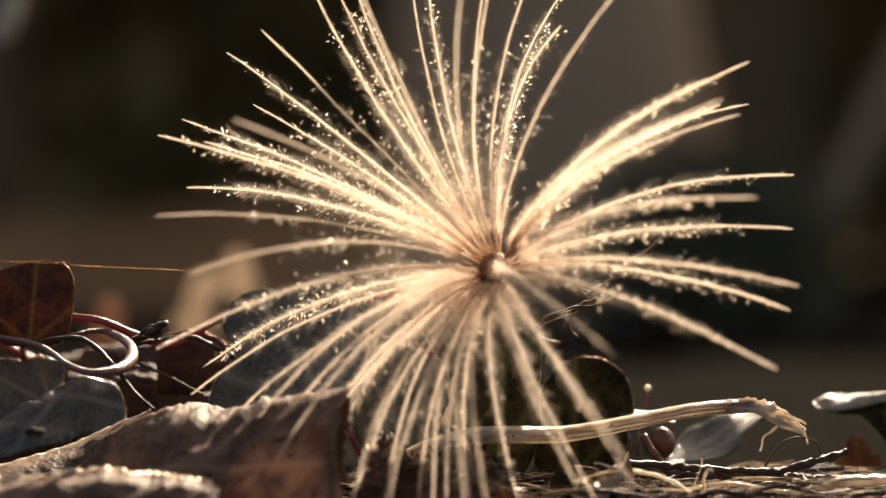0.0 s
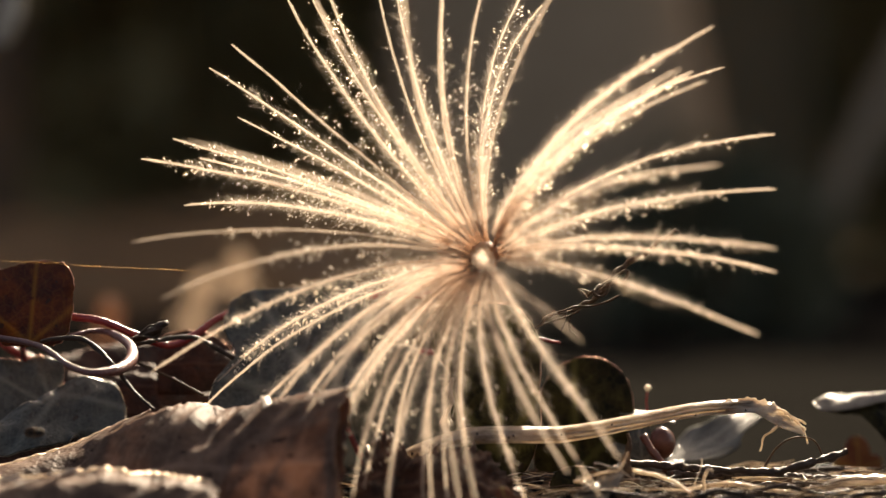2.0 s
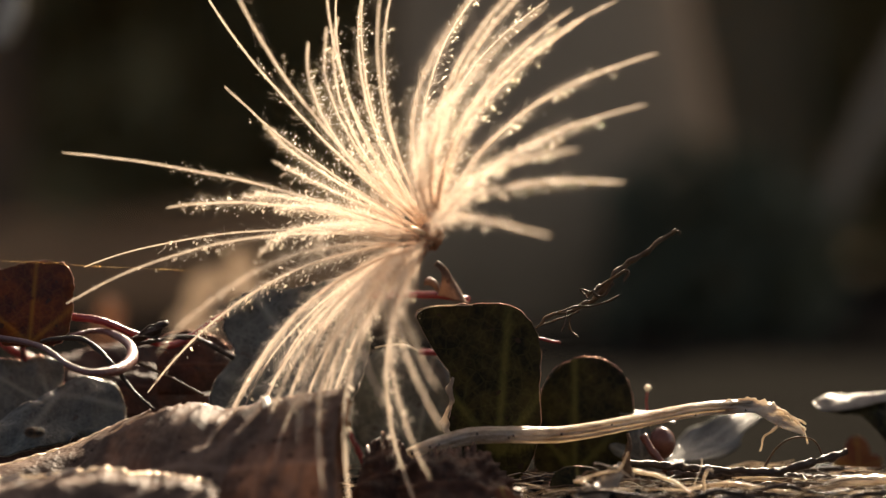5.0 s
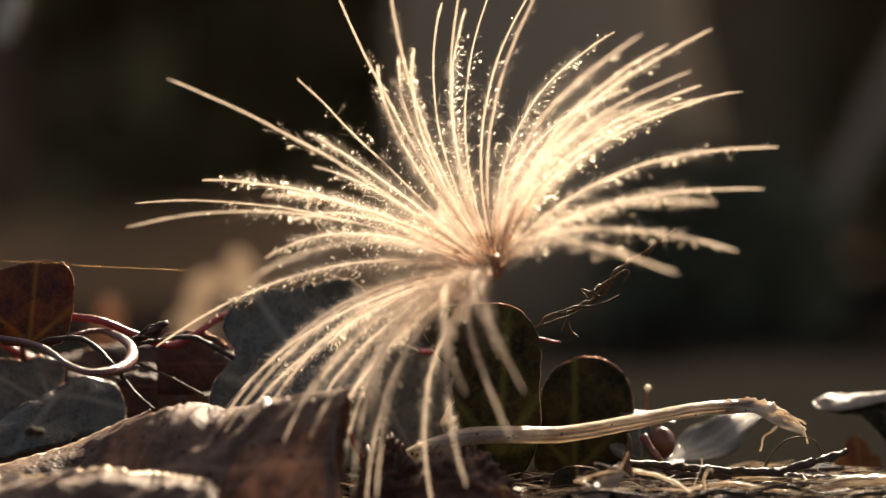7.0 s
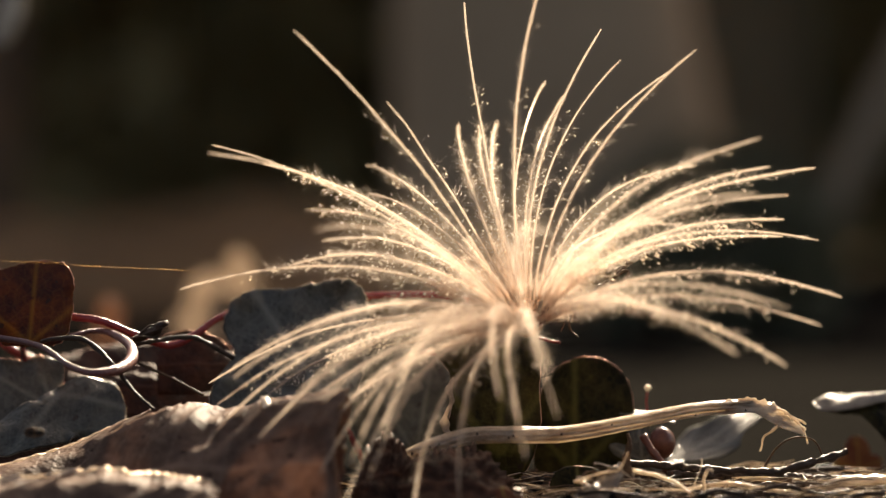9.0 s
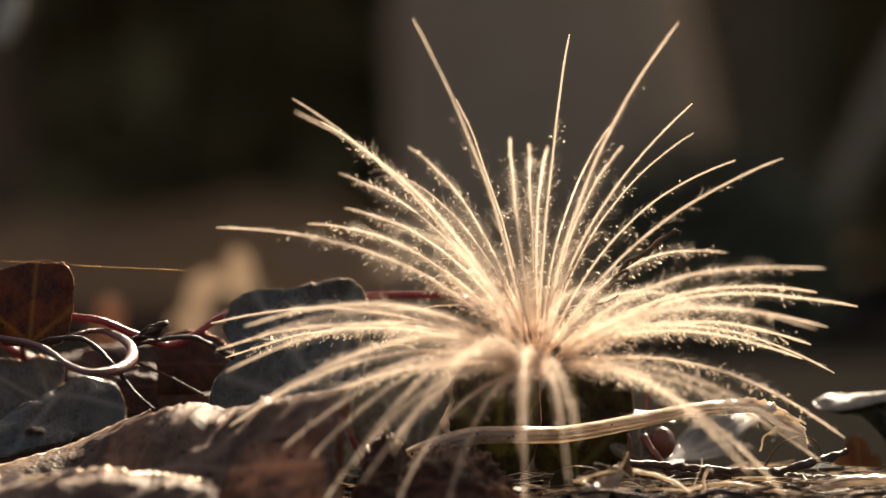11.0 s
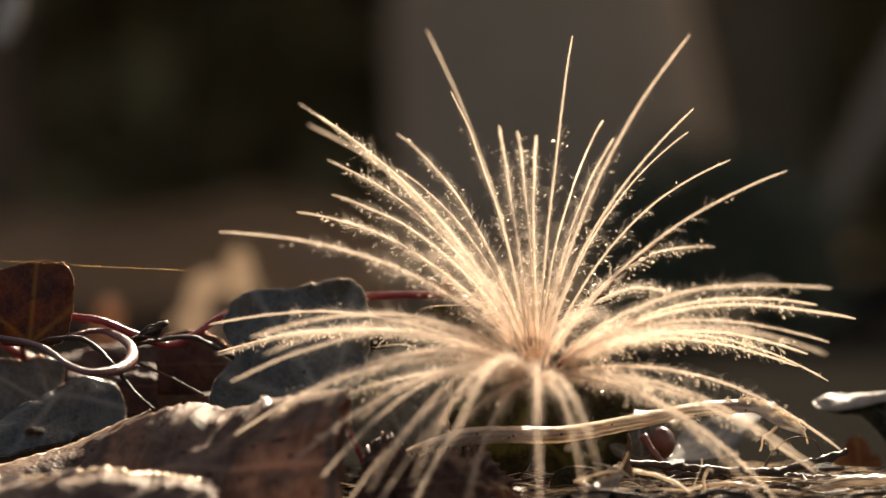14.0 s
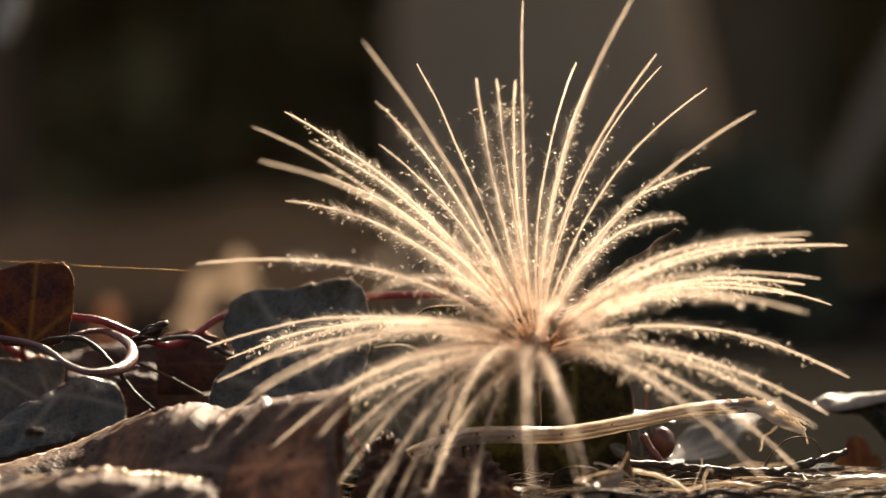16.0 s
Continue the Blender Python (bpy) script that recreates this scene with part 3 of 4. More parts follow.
def side_leaf():
    f = thing("ivy_leaf", "dark ivy leaf with a sunlit curled tip", "leaf", "ivy leaves")
    part("blade", mesh_of("blade", *sheet([(40.2, 300.0, 5.3), (42.2, 300.0, 6.3), (44.7, 300.0, 5.9), (47.5, 300.0, 6.1), (51.9, 300.0, 5.9)], [(40.1, 298.0, 5.0), (42.2, 297.0, 4.5), (44.5, 297.0, 4.1), (46.9, 296.0, 1.7), (51.2, 296.0, -3.1)], 0.5, 9.0, 20, 50, bulge=0.9)), IVY_DARK, f, thick=0.18)
    # Sun glare on the curled tip is put into its paler colour.
    part("glare_tip", mesh_of("glare_tip", *sheet([(40.0, 299.0, 5.4), (41.0, 299.0, 6.5), (43.2, 300.0, 6.3), (45.2, 300.0, 6.2), (48.2, 300.0, 6.2)], [(39.6, 295.0, 5.1), (40.9, 295.0, 4.9), (42.8, 296.0, 5.1), (45.4, 297.0, 5.5), (47.9, 298.0, 5.8)], 0.3, 4.0, 12, 44, bulge=0.7, ragged=0.12)), GLARE_AND_SCRAP, f, "curled leaf tip, coloured pale for its sun glare", thick=0.1)
    # Bright tube added along the top edge for its rim light.
    part("lit_rim", mesh_of("lit_rim", *tube([(40.1, 300.0, 5.3), (42.2, 300.0, 6.4), (44.7, 300.0, 6.0), (47.5, 300.0, 6.2), (51.9, 300.0, 6.0)], 0.07, n=90, sides=6, knobs=1.3)), RIM_LIGHT, f, "thin pale tube standing in for backlit leaf rim")


side_leaf()
ivy("small round yellow and red ivy leaf", (45.5, 306.0, -2.0), (45.3, 306.0, 1.5), (0.1, -1, 0.3), IVY_YELLOW, lobes=ROUND, cup=-0.2, seed=59)
ivy("small shiny ivy leaf edge catching the sun", (20.1, 292.0, 4.8), (24.0, 296.0, 5.1), (0, -0.12, 1), IVY_BLUE, lobes=ROUND, cup=-0.1, ripple=0.1, seed=61)
ivy("bluish ivy leaf half hidden below a stalk", (20.6, 290.0, 0.1), (20.3, 290.0, 4.8), (0.1, -1, 0.5), IVY_BLUE, cup=-0.1, ripple=0.1, seed=67)

big_leaf = dead_leaf("large brown dead leaf with a folded sunlit back",
          [(-34.65, 270.7, 0.54), (-33.8, 270.3, 2.4), (-31.8, 270.0, 4.33), (-29.1, 270.0, 5.85), (-26.4, 270.2, 6.65), (-23.9, 270.0, 6.95), (-20.9, 269.0, 6.45), (-18.0, 267.5, 7.2), (-15.3, 266.5, 7.8), (-12.0, 265.0, 8.4), (-8.9, 263.0, 9.0)],
          [(-36.5, 263.0, -5.6), (-35.5, 262.0, -5.5), (-33.0, 260.5, -5.3), (-30.0, 259.0, -5.2), (-26.8, 257.5, -5.2), (-24.0, 257.0, -5.2), (-21.0, 256.5, -5.1), (-18.0, 256.0, -5.1), (-15.0, 255.5, -4.9), (-11.6, 255.0, -4.7), (-8.8, 255.0, -4.5)],
          0.4, 2.0, bulge=2.0, ragged=0.015, rim=0.07, creases=0.9, lip=3.6, lit=(0.41, 0.74), across=44, along=150)
part("red_edge", mesh_of("red_edge", *sheet([(-8.9, 263.0, 9.0), (-8.7, 262.3, 7.4), (-8.8, 261.5, 5.4), (-9.1, 260.0, 3.4), (-9.2, 258.0, 0.0), (-9.3, 256.0, -3.2)], [(-10.2, 262.6, 8.4), (-10.2, 261.9, 7.0), (-10.2, 261.1, 5.2), (-10.3, 259.6, 3.0), (-10.3, 257.6, -0.2), (-10.3, 255.6, -3.2)], 0.15, 3.0, 8, 50, ragged=0.3)), IVY_RED, big_leaf, "red translucent edge of the leaf", thick=0.06)
# Small pale strip stands in for a bright highlight on the leaf.
part("highlight_strip", mesh_of("highlight_strip", *sheet([(-17.4, 266.0, 7.9), (-17.0, 266.0, 8.0), (-16.6, 266.0, 7.6)], [(-16.6, 263.6, 6.0), (-16.2, 263.6, 5.8), (-15.7, 263.6, 6.1)], 0.2, 6.0, 10, 10, bulge=0.2, ragged=0.3)), STRAW, big_leaf, "small pale strip added for a bright highlight on the leaf", thick=0.05)
dead_leaf("pale folded edge of a dead leaf", [(-46.71, 273.9, -0.69), (-40.37, 275.9, 1.36), (-36.69, 278.0, 2.68), (-31.68, 280.0, 4.63), (-29.23, 281.1, 5.55)],
          [(-45.79, 269.3, -4.88), (-39.45, 270.3, -3.96), (-34.95, 271.9, -2.53), (-31.27, 276.5, 2.58), (-29.02, 279.5, 4.93)], 0.35, 5.0, bulge=0.9, ragged=0.01, rim=0.26, lip=2.2, creases=0.2, across=36, along=90)
dead_leaf("brown dead leaf with a crimped sunlit rim", [(-44.4, 260.0, 0.0), (-37.9, 259.0, 0.7), (-33.9, 258.5, 1.1), (-31.4, 258.0, 1.4), (-28.0, 257.5, 1.0), (-25.1, 257.0, 0.8), (-22.3, 256.5, 0.4), (-20.7, 256.0, -0.4)],
          [(-42.9, 253.5, -4.6), (-36.8, 253.0, -4.4), (-33.0, 252.5, -4.3), (-30.8, 252.0, -4.3), (-27.4, 251.5, -4.3), (-24.6, 251.0, -4.2), (-21.9, 250.5, -4.1), (-20.3, 250.0, -4.0)], 0.35, 8.0, bulge=0.5, curl=0.15, ragged=0.05, rim=0.28, creases=0.45, lip=2.2, across=40, along=130)
dead_leaf("dark rotten curled leaf", [(-29.93, 297.2, 12.16), (-27.27, 297.2, 12.98), (-23.78, 298.3, 11.85), (-21.63, 298.3, 9.39)],
          [(-29.93, 294.2, 6.63), (-26.96, 294.2, 6.63), (-23.98, 294.2, 7.04), (-21.63, 294.2, 7.75)], 0.6, 12.0, DEAD_DARK, bulge=1.0, curl=0.6)
dead_leaf("dark red rotten leaf lying in shade", [(-39.96, 297.7, 8.82), (-35.23, 298.7, 9.43), (-29.25, 298.7, 9.12), (-21.94, 298.7, 6.96)],
          [(-39.04, 293.0, 4.49), (-34.40, 293.6, 4.59), (-28.63, 293.6, 4.90), (-21.53, 293.6, 4.59)], 0.7, 15.0, DEAD_DARK, bulge=0.5)
dead_leaf("dark brown rotten leaf leaning behind the tendril", [(-42.75, 304.9, 9.74), (-37.90, 305.9, 11.39), (-32.34, 305.9, 11.80), (-26.78, 305.9, 12.21), (-21.84, 305.9, 9.74)],
          [(-41.92, 298.7, 2.74), (-37.08, 298.7, 2.74), (-31.62, 298.7, 2.74), (-26.16, 298.7, 2.74), (-21.32, 298.7, 2.74)], 0.8, 33.0, DEAD_DARK, bulge=0.8, ragged=0.06)
dead_leaf("crumpled dark dead leaf with crisp edges", [(-3.2, 271.0, 0.7), (-1.3, 270.0, 2.4), (2.5, 270.0, 2.7), (5.3, 271.0, 0.7), (6.6, 272.0, -1.6)],
          [(-2.9, 264.0, -4.1), (-0.7, 262.0, -3.9), (1.9, 262.0, -3.9), (4.0, 263.0, -4.0), (6.2, 264.0, -4.1)], 1.5, 19.0, DEAD_DARK, bulge=1.5, ragged=0.16, creases=1.0, across=36, along=96)
dead_leaf("small crumpled brown leaf scrap", [(-7.8, 268.0, -1.2), (-6.8, 270.0, 2.4), (-5.1, 271.0, 3.2), (-3.2, 270.0, 1.6)],
          [(-7.7, 264.0, -3.5), (-6.1, 264.0, -2.5), (-4.5, 265.0, -2.6), (-2.9, 265.0, -2.6)], 1.5, 23.0, DEAD_DARK, bulge=1.0, ragged=0.2, creases=0.9, across=32, along=80)


dead_leaf("crumpled grey-brown leaf scrap with frayed edges", [(13.6, 270.0, -1.9), (14.5, 270.0, -0.4), (15.4, 271.0, 0.4), (16.3, 271.0, 1.0), (17.3, 272.0, 1.7)],
          [(13.2, 265.0, -3.9), (14.2, 265.0, -3.2), (15.2, 266.0, -2.6), (16.3, 267.0, -1.5), (17.3, 269.0, 0.2)], 1.2, 27.0, GLARE_AND_SCRAP, bulge=0.9, ragged=0.2, across=22, along=48)


# Filler leaf, added so that the gap under the ivy looks shaded.
dead_leaf("dark filler leaf added to shade the gap under the ivy", [(-48.96, 287.6, 3.84), (-42.84, 288.1, 3.23), (-37.74, 288.1, 3.03), (-32.64, 287.6, 3.84)],
          [(-47.94, 281.5, -6.05), (-42.02, 281.5, -6.05), (-37.03, 281.5, -6.05), (-32.03, 281.5, -5.54)], 0.8, 41.0, DEAD_DARK, bulge=0.6, ragged=0.08)


def leaf_bud():
    b = thing("leaf_bud", "small curled brown leaf bud on a red stem", "bud")
    inner, outer = [(-0.95, 289.0, 20.3), (-0.45, 289.0, 20.0), (-0.1, 289.0, 19.1), (-0.5, 288.6, 17.2)], [(-0.8, 289.6, 20.4), (0.1, 289.8, 19.8), (1.2, 289.8, 18.6), (2.6, 289.4, 16.2)]
    part("hook", mesh_of("hook", *sheet(inner, outer, 0.12, 2.0, 12, 36, bulge=-0.5)), DEAD, b, thick=0.14)
    # Bright tubes added on both edges for the bud's rim light.
    for edge in (inner, outer):
        part("lit_rim", mesh_of("lit_rim", *tube(edge, 0.045, n=40, sides=6, knobs=0.6)), RIM_LIGHT_RED, b, "thin tube standing in for lit bud rim")
    part("scale", mesh_of("scale", *tube([(-1.95, 288.6, 18.3), (-1.5, 288.4, 18.75), (-0.8, 288.4, 18.3), (-0.5, 288.6, 17.6)], 0.5, n=24, sides=12, taper=[0.3, 1.1, 1.0, 0.5], flat=0.7, knobs=0.15)), DEAD, b)


leaf_bud()

# ---- stems and tendrils ----
stem("red_stem", "shiny red ivy stem", "stem", [(-38.5, 287.0, 15.1), (-35.0, 287.0, 14.6), (-31.7, 288.0, 13.2), (-28.4, 290.0, 12.0), (-25.8, 291.0, 13.1), (-22.7, 293.0, 15.1), (-16.9, 295.0, 15.8), (-8.6, 294.0, 17.0), (-0.9, 292.0, 17.2), (2.7, 291.0, 16.7)], 0.40, STEM_RED, "ivy stems", sides=10, knobs=0.12)
stem("red_stem", "dark red ivy stem beside the leaf", "stem", [(-48.98, 301.4, 13.29), (-47.04, 301.4, 11.56), (-44.24, 302.4, 9.84), (-40.80, 299.2, 6.93)], 0.5, STEM_RED, "ivy stems", sides=10, knobs=0.12)
stem("tendril", "shiny curled ivy tendril glinting in the sun", "tendril",
     [(-38.0, 285.0, 13.2), (-35.0, 287.0, 13.6), (-31.9, 283.0, 12.5), (-31.0, 278.5, 11.1), (-31.8, 273.0, 10.2), (-34.2, 271.5, 10.0), (-36.6, 273.0, 10.7), (-40.0, 277.0, 12.4), (-45.5, 280.0, 13.3)], 0.5, STEM_PALE, "", sides=12, n=80, knobs=0.15, taper=[0.45, 0.6, 1.0, 1.35, 1.15, 0.75, 0.6, 0.6, 0.7])
stem("dry_stalk", "thin dry brown leaf stalk bent over", "stalk", [(-40.0, 278.0, 12.8), (-38.4, 278.0, 13.1), (-35.5, 277.0, 13.0), (-32.7, 275.0, 10.9), (-30.4, 274.0, 8.2), (-28.2, 273.0, 6.3)], 0.16, TWIG, "dry stalks", knobs=0.4, taper=[1, 1.8, 1.4, 0.8])
stem("dry_stalk", "thin dry brown leaf stalk", "stalk", [(-31.7, 286.0, 10.6), (-28.0, 286.0, 8.9), (-24.4, 285.0, 7.1)], 0.15, ROOT, "dry stalks", knobs=0.4)
stem("dry_twig", "splintered dry twig end", "twig", [(-32.0, 286.0, 12.6), (-30.0, 286.0, 13.4), (-28.1, 285.0, 14.5)], 0.5, TWIG, "twigs", knobs=0.6, taper=[0.5, 1.2, 0.7])
stem("dry_twig", "splintered dry twig end", "twig", [(-32.3, 286.0, 12.1), (-28.1, 287.0, 12.8), (-25.2, 287.0, 12.8), (-21.4, 287.0, 10.8)], 0.25, TWIG, "twigs", knobs=0.6)


def straw_stalk():
    s = thing("straw_stalk", "pale dry hollow plant stalk with a frayed broken end", "stalk")
    part("stalk", mesh_of("stalk", *tube([(-4.0, 272.0, 1.9), (-1.3, 272.0, 2.8), (2.5, 273.0, 3.7), (6.4, 274.0, 3.8), (12.0, 275.0, 3.8), (18.7, 276.0, 4.9), (25.0, 277.0, 6.1), (30.9, 278.0, 6.6)],
                                         0.72, n=90, sides=18, taper=[0.5, 0.95, 1.15, 1.15, 1.1, 1.0, 0.9, 0.75], ridges=9, knobs=0.05, flat=0.9)), STRAW, s)
    path = [Vector(p) for p in ((-3.4, 271.6, 2.3), (-1.3, 271.5, 3.0), (2.5, 272.4, 4.1), (6.4, 273.4, 4.25), (12.0, 274.4, 4.25), (18.7, 275.4, 5.3), (25.0, 276.5, 6.4), (30.6, 277.5, 6.8))]
    for drop, rad in ((0.0, 0.2), (0.42, 0.14), (0.86, 0.16)):
        part("rib", mesh_of("rib", *tube([p + Vector((0, -0.12 * math.sin(drop * 3), -drop)) for p in path], rad, n=110, sides=8, knobs=0.3, seed=drop, wander=0.05)), STRAW, s)
    rng = random.Random(40)
    for k in range(16):
        p = path[0].lerp(path[1], rng.random()) if k < 5 else path[1 + k % 6].lerp(path[2 + k % 6], rng.random())
        c = p + Vector((0, -0.28, -rng.uniform(0.1, 0.8)))
        part("speck", mesh_of("speck", *tube([c, c + Vector((rng.uniform(0.1, 0.3), 0, rng.gauss(0, 0.04)))], rng.uniform(0.05, 0.13) * (1.6 if k < 5 else 1), n=5, sides=6, knobs=0.8)), TWIG, s, "dark speck of soil")
    for k, pts in enumerate(([(30.4, 278.0, 6.8), (33.0, 278.0, 6.2), (35.3, 277.0, 4.7), (36.1, 277.0, 2.7)],
                             [(30.7, 278.0, 6.6), (33.5, 278.0, 5.4), (32.9, 277.0, 4.3), (31.7, 277.0, 3.5), (31.4, 277.0, 2.0)],
                             [(30.4, 278.0, 6.2), (34.0, 278.0, 5.4), (34.5, 278.0, 4.4), (35.8, 278.0, 4.2)],
                             [(30.6, 278.0, 6.3), (32.8, 278.0, 5.5), (33.4, 278.0, 4.8)],
                             [(30.2, 278.0, 6.7), (32.5, 279.0, 6.7), (34.8, 279.0, 5.4), (36.3, 279.0, 4.5)])):
        part("frayed_fibre", mesh_of("frayed_fibre", *tube(pts, (0.15, 0.12, 0.09, 0.1, 0.15)[k], n=40, sides=7, knobs=1.1, taper=[1.5, 1.0, 0.6], seed=k, wander=0.3)), STRAW, s)
    part("split_sheath", mesh_of("split_sheath", *sheet([(28.0, 277.6, 6.9), (30.7, 277.6, 7.2), (32.9, 277.6, 6.6), (34.6, 277.6, 5.3), (36.2, 277.6, 4.3)], [(28.0, 277.0, 5.7), (30.7, 277.0, 5.8), (32.5, 277.0, 4.9), (33.6, 277.0, 4.3), (35.8, 277.0, 3.7)], 0.4, 3.0, 14, 50, ragged=0.3)), STRAW, s, thick=0.1)


straw_stalk()


def rootlet():
    r = thing("dry_rootlet", "dry branching rootlet rising from the litter", "rootlet")
    main = [(9.1, 281.0, 14.0), (11.4, 281.0, 15.5), (13.5, 281.0, 16.0), (15.7, 281.0, 17.7), (17.9, 281.0, 20.0), (20.8, 281.0, 22.2), (23.6, 281.0, 23.8)]
    part("strand", mesh_of("strand", *tube(main, 0.18, n=110, sides=8, knobs=1.1, wander=0.45, taper=[0.8, 1, 1.5, 1.6, 0.9])), ROOT, r)
    rng = random.Random(8)
    for pts, rad in (([(13.5, 281.0, 16.0), (12.8, 281.0, 14.4), (13.7, 281.0, 12.9)], 0.08), ([(11.4, 281.0, 15.5), (12.2, 280.0, 15.9), (14.5, 280.0, 16.4), (17.8, 280.0, 17.4)], 0.10),
                     ([(14.8, 281.0, 17.1), (17.0, 280.0, 19.1), (18.3, 280.0, 19.8), (17.9, 280.0, 18.7)], 0.14), ([(12.3, 281.0, 15.8), (12.4, 280.0, 14.4), (11.7, 280.0, 13.6)], 0.07),
                     ([(9.7, 281.0, 14.4), (11.7, 281.0, 14.9), (13.6, 281.0, 15.9)], 0.09), ([(16.0, 281.0, 18.4), (15.0, 280.0, 17.5), (16.2, 280.0, 17.2), (17.2, 280.0, 18.4)], 0.13),
                     ([(21.9, 281.0, 22.7), (23.4, 281.0, 23.6), (23.8, 281.0, 23.3)], 0.09), ([(14.5, 281.0, 16.9), (14.0, 281.0, 17.8), (14.8, 281.0, 17.5)], 0.08)):
        part("side_strand", mesh_of("side_strand", *tube(pts, rad * 1.1, n=30, sides=6, knobs=0.9, wander=0.5, seed=rng.random() * 9)), ROOT, r)


rootlet()
stem("dry_twig", "dark dry twig lying on the litter", "twig", [(18.5, 281.0, 0.5), (23.6, 281.0, 0.1), (28.7, 281.0, -0.2), (33.1, 280.0, -0.3), (37.1, 280.0, 0.7), (40.6, 281.0, 1.6)], 0.36, TWIG, "twigs", knobs=0.8, sides=12, n=150, wander=0.1)
stem("dry_twig", "dark dry twig lying on the litter", "twig", [(22.7, 284.0, -0.8), (29.6, 284.0, -1.0), (36.6, 285.0, -1.3), (44.8, 286.0, -1.6)], 0.4, TWIG, "twigs", knobs=0.8, sides=12, n=150, wander=0.1)
stem("bark_stick", "tan sunlit stick lying on the litter", "stick", [(37.3, 277.0, -1.6), (40.1, 277.0, -1.0), (43.4, 277.0, -0.9), (47.9, 277.0, -0.7)], 0.75, STRAW, "", knobs=0.4, sides=12, flat=0.7)
stem("curled_fibre", "thin arched dry fibre", "fibre", [(32.2, 282.0, -0.3), (33.7, 282.0, 2.0), (35.5, 282.0, 3.0), (37.4, 282.0, 2.7), (38.4, 282.0, 0.9)], 0.11, ROOT, "fibres", knobs=0.3)
stem("curled_fibre", "pale hooked dry fibre", "fibre", [(25.2, 270.0, -1.9), (25.2, 270.0, -0.2), (25.6, 270.0, 0.7), (26.1, 270.0, 0.5)], 0.16, STRAW, "fibres", knobs=0.3)
stem("red_stem", "red-brown stem of a bud", "stem", [(20.5, 286.0, 2.9), (21.4, 285.0, 1.3), (23.3, 284.0, -1.0)], 0.42, BERRY, "ivy stems", knobs=0.2)


def bud(label, centre, r, stretch, material=BERRY):
    verts, faces = [], []
    c = Vector(centre)
    for i in range(13):
        th = math.pi * i / 12
        for j in range(18):
            a = 2 * math.pi * j / 18
            q = 1 + 0.06 * math.cos(5 * a) * math.sin(th)
            verts.append(c + Vector((math.sin(th) * math.cos(a) * r * q, math.sin(th) * math.sin(a) * r * q, math.cos(th) * r * stretch)))
    faces = [(i * 18 + j, i * 18 + (j + 1) % 18, (i + 1) * 18 + (j + 1) % 18, (i + 1) * 18 + j) for i in range(12) for j in range(18)]
    ob = part("bud", mesh_of("bud", verts, faces), material, None)
    tagged(ob, label, "bud", "buds")


bud("oval red-brown bud among the litter", (22.5, 288.0, 2.0), 1.35, 1.25)
bud("tiny shiny bead of a bud", (21.5, 294.0, 7.4), 0.36, 1.0, BRIGHT_BEAD)
stem("bud_stalk", "thin upright stalk under a shiny bud", "stalk", [(21.7, 294.0, 3.9), (21.4, 294.0, 5.7), (21.5, 294.0, 7.2)], 0.1, STEM_RED, "", sides=6)
THREAD = spline([(-44.9, 270.0, 21.0), (-37.4, 270.5, 20.6), (-33.6, 273.0, 20.3), (-27.8, 284.0, 19.9), (-24.9, 284.5, 19.6)], 30)
SILK_WAY = [tuple((THREAD[min(k + 1, 29)] - THREAD[max(k - 1, 0)]).normalized()) for k in range(30) for j in range(5)]
thread = tagged(new("spider_thread", mesh_of("spider_thread", *tube(THREAD, 0.006, n=30, sides=5), along=SILK_WAY + [SILK_WAY[0], SILK_WAY[-1]])), "single spider thread glinting in the sun", "thread")
thread.data.materials.append(SILK)


def lint():
    """A tangle of thin grey fibres."""
    t = thing("fibre_tangle", "tangle of thin grey plant fibres on the soil", "fibres")
    rng = random.Random(21)
    for k in range(16):
        p = Vector((15.3, 268.0, -0.5)) + Vector((rng.gauss(0, 1.1), rng.gauss(0, 1), rng.gauss(0, 0.7)))
        pts = [p + Vector((rng.gauss(0, 0.9) + j * 0.8 - 1.2, rng.gauss(0, 0.6), rng.gauss(0, 0.5) + (j - 1.5) * 0.45)) for j in range(4)]
        part("fibre", mesh_of("fibre", *tube(pts, rng.uniform(0.05, 0.12), n=14, sides=5, knobs=0.4, seed=k)), ROOT if k % 3 else STRAW, t)


lint()


def seed_husk():
    h = thing("seed_husk", "small tan seed husk with two dark pits", "seed")
    c = Vector((-39.0, 267.0, 4.5))
    ring = []
    for j in range(21):
        a = 2 * math.pi * j / 20
        ring.append(c + Vector((0.85 * math.cos(a), -0.1, 0.42 * math.sin(a))))
    part("rim", mesh_of("rim", *tube(ring, 0.13, n=60, sides=8, knobs=0.3)), ROOT, h)
    part("floor", mesh_of("floor", *tube([c + Vector((-0.8, 0.2, 0)), c + Vector((0, 0.25, 0)), c + Vector((0.8, 0.2, 0))], 0.42, n=14, sides=12, taper=[0.5, 1, 0.5], flat=0.9)), TWIG, h)
    part("septum", mesh_of("septum", *tube([c + Vector((0, -0.1, -0.4)), c + Vector((0, -0.15, 0.4))], 0.12, n=6, sides=6)), ROOT, h)


seed_husk()
for pts in ([(-31.9, 286.0, 12.5), (-30.1, 285.0, 14.0), (-29.2, 285.0, 14.3)], [(-31.4, 286.0, 12.8), (-29.0, 285.0, 13.8), (-27.9, 285.0, 14.0)], [(-32.2, 286.0, 12.6), (-30.7, 285.0, 13.1), (-28.4, 285.0, 12.7)]):
    stem("dry_twig", "thin splinter of a dry twig", "twig", pts, 0.16, TWIG, "twigs", knobs=0.7, taper=[1.3, 1.0, 0.3])
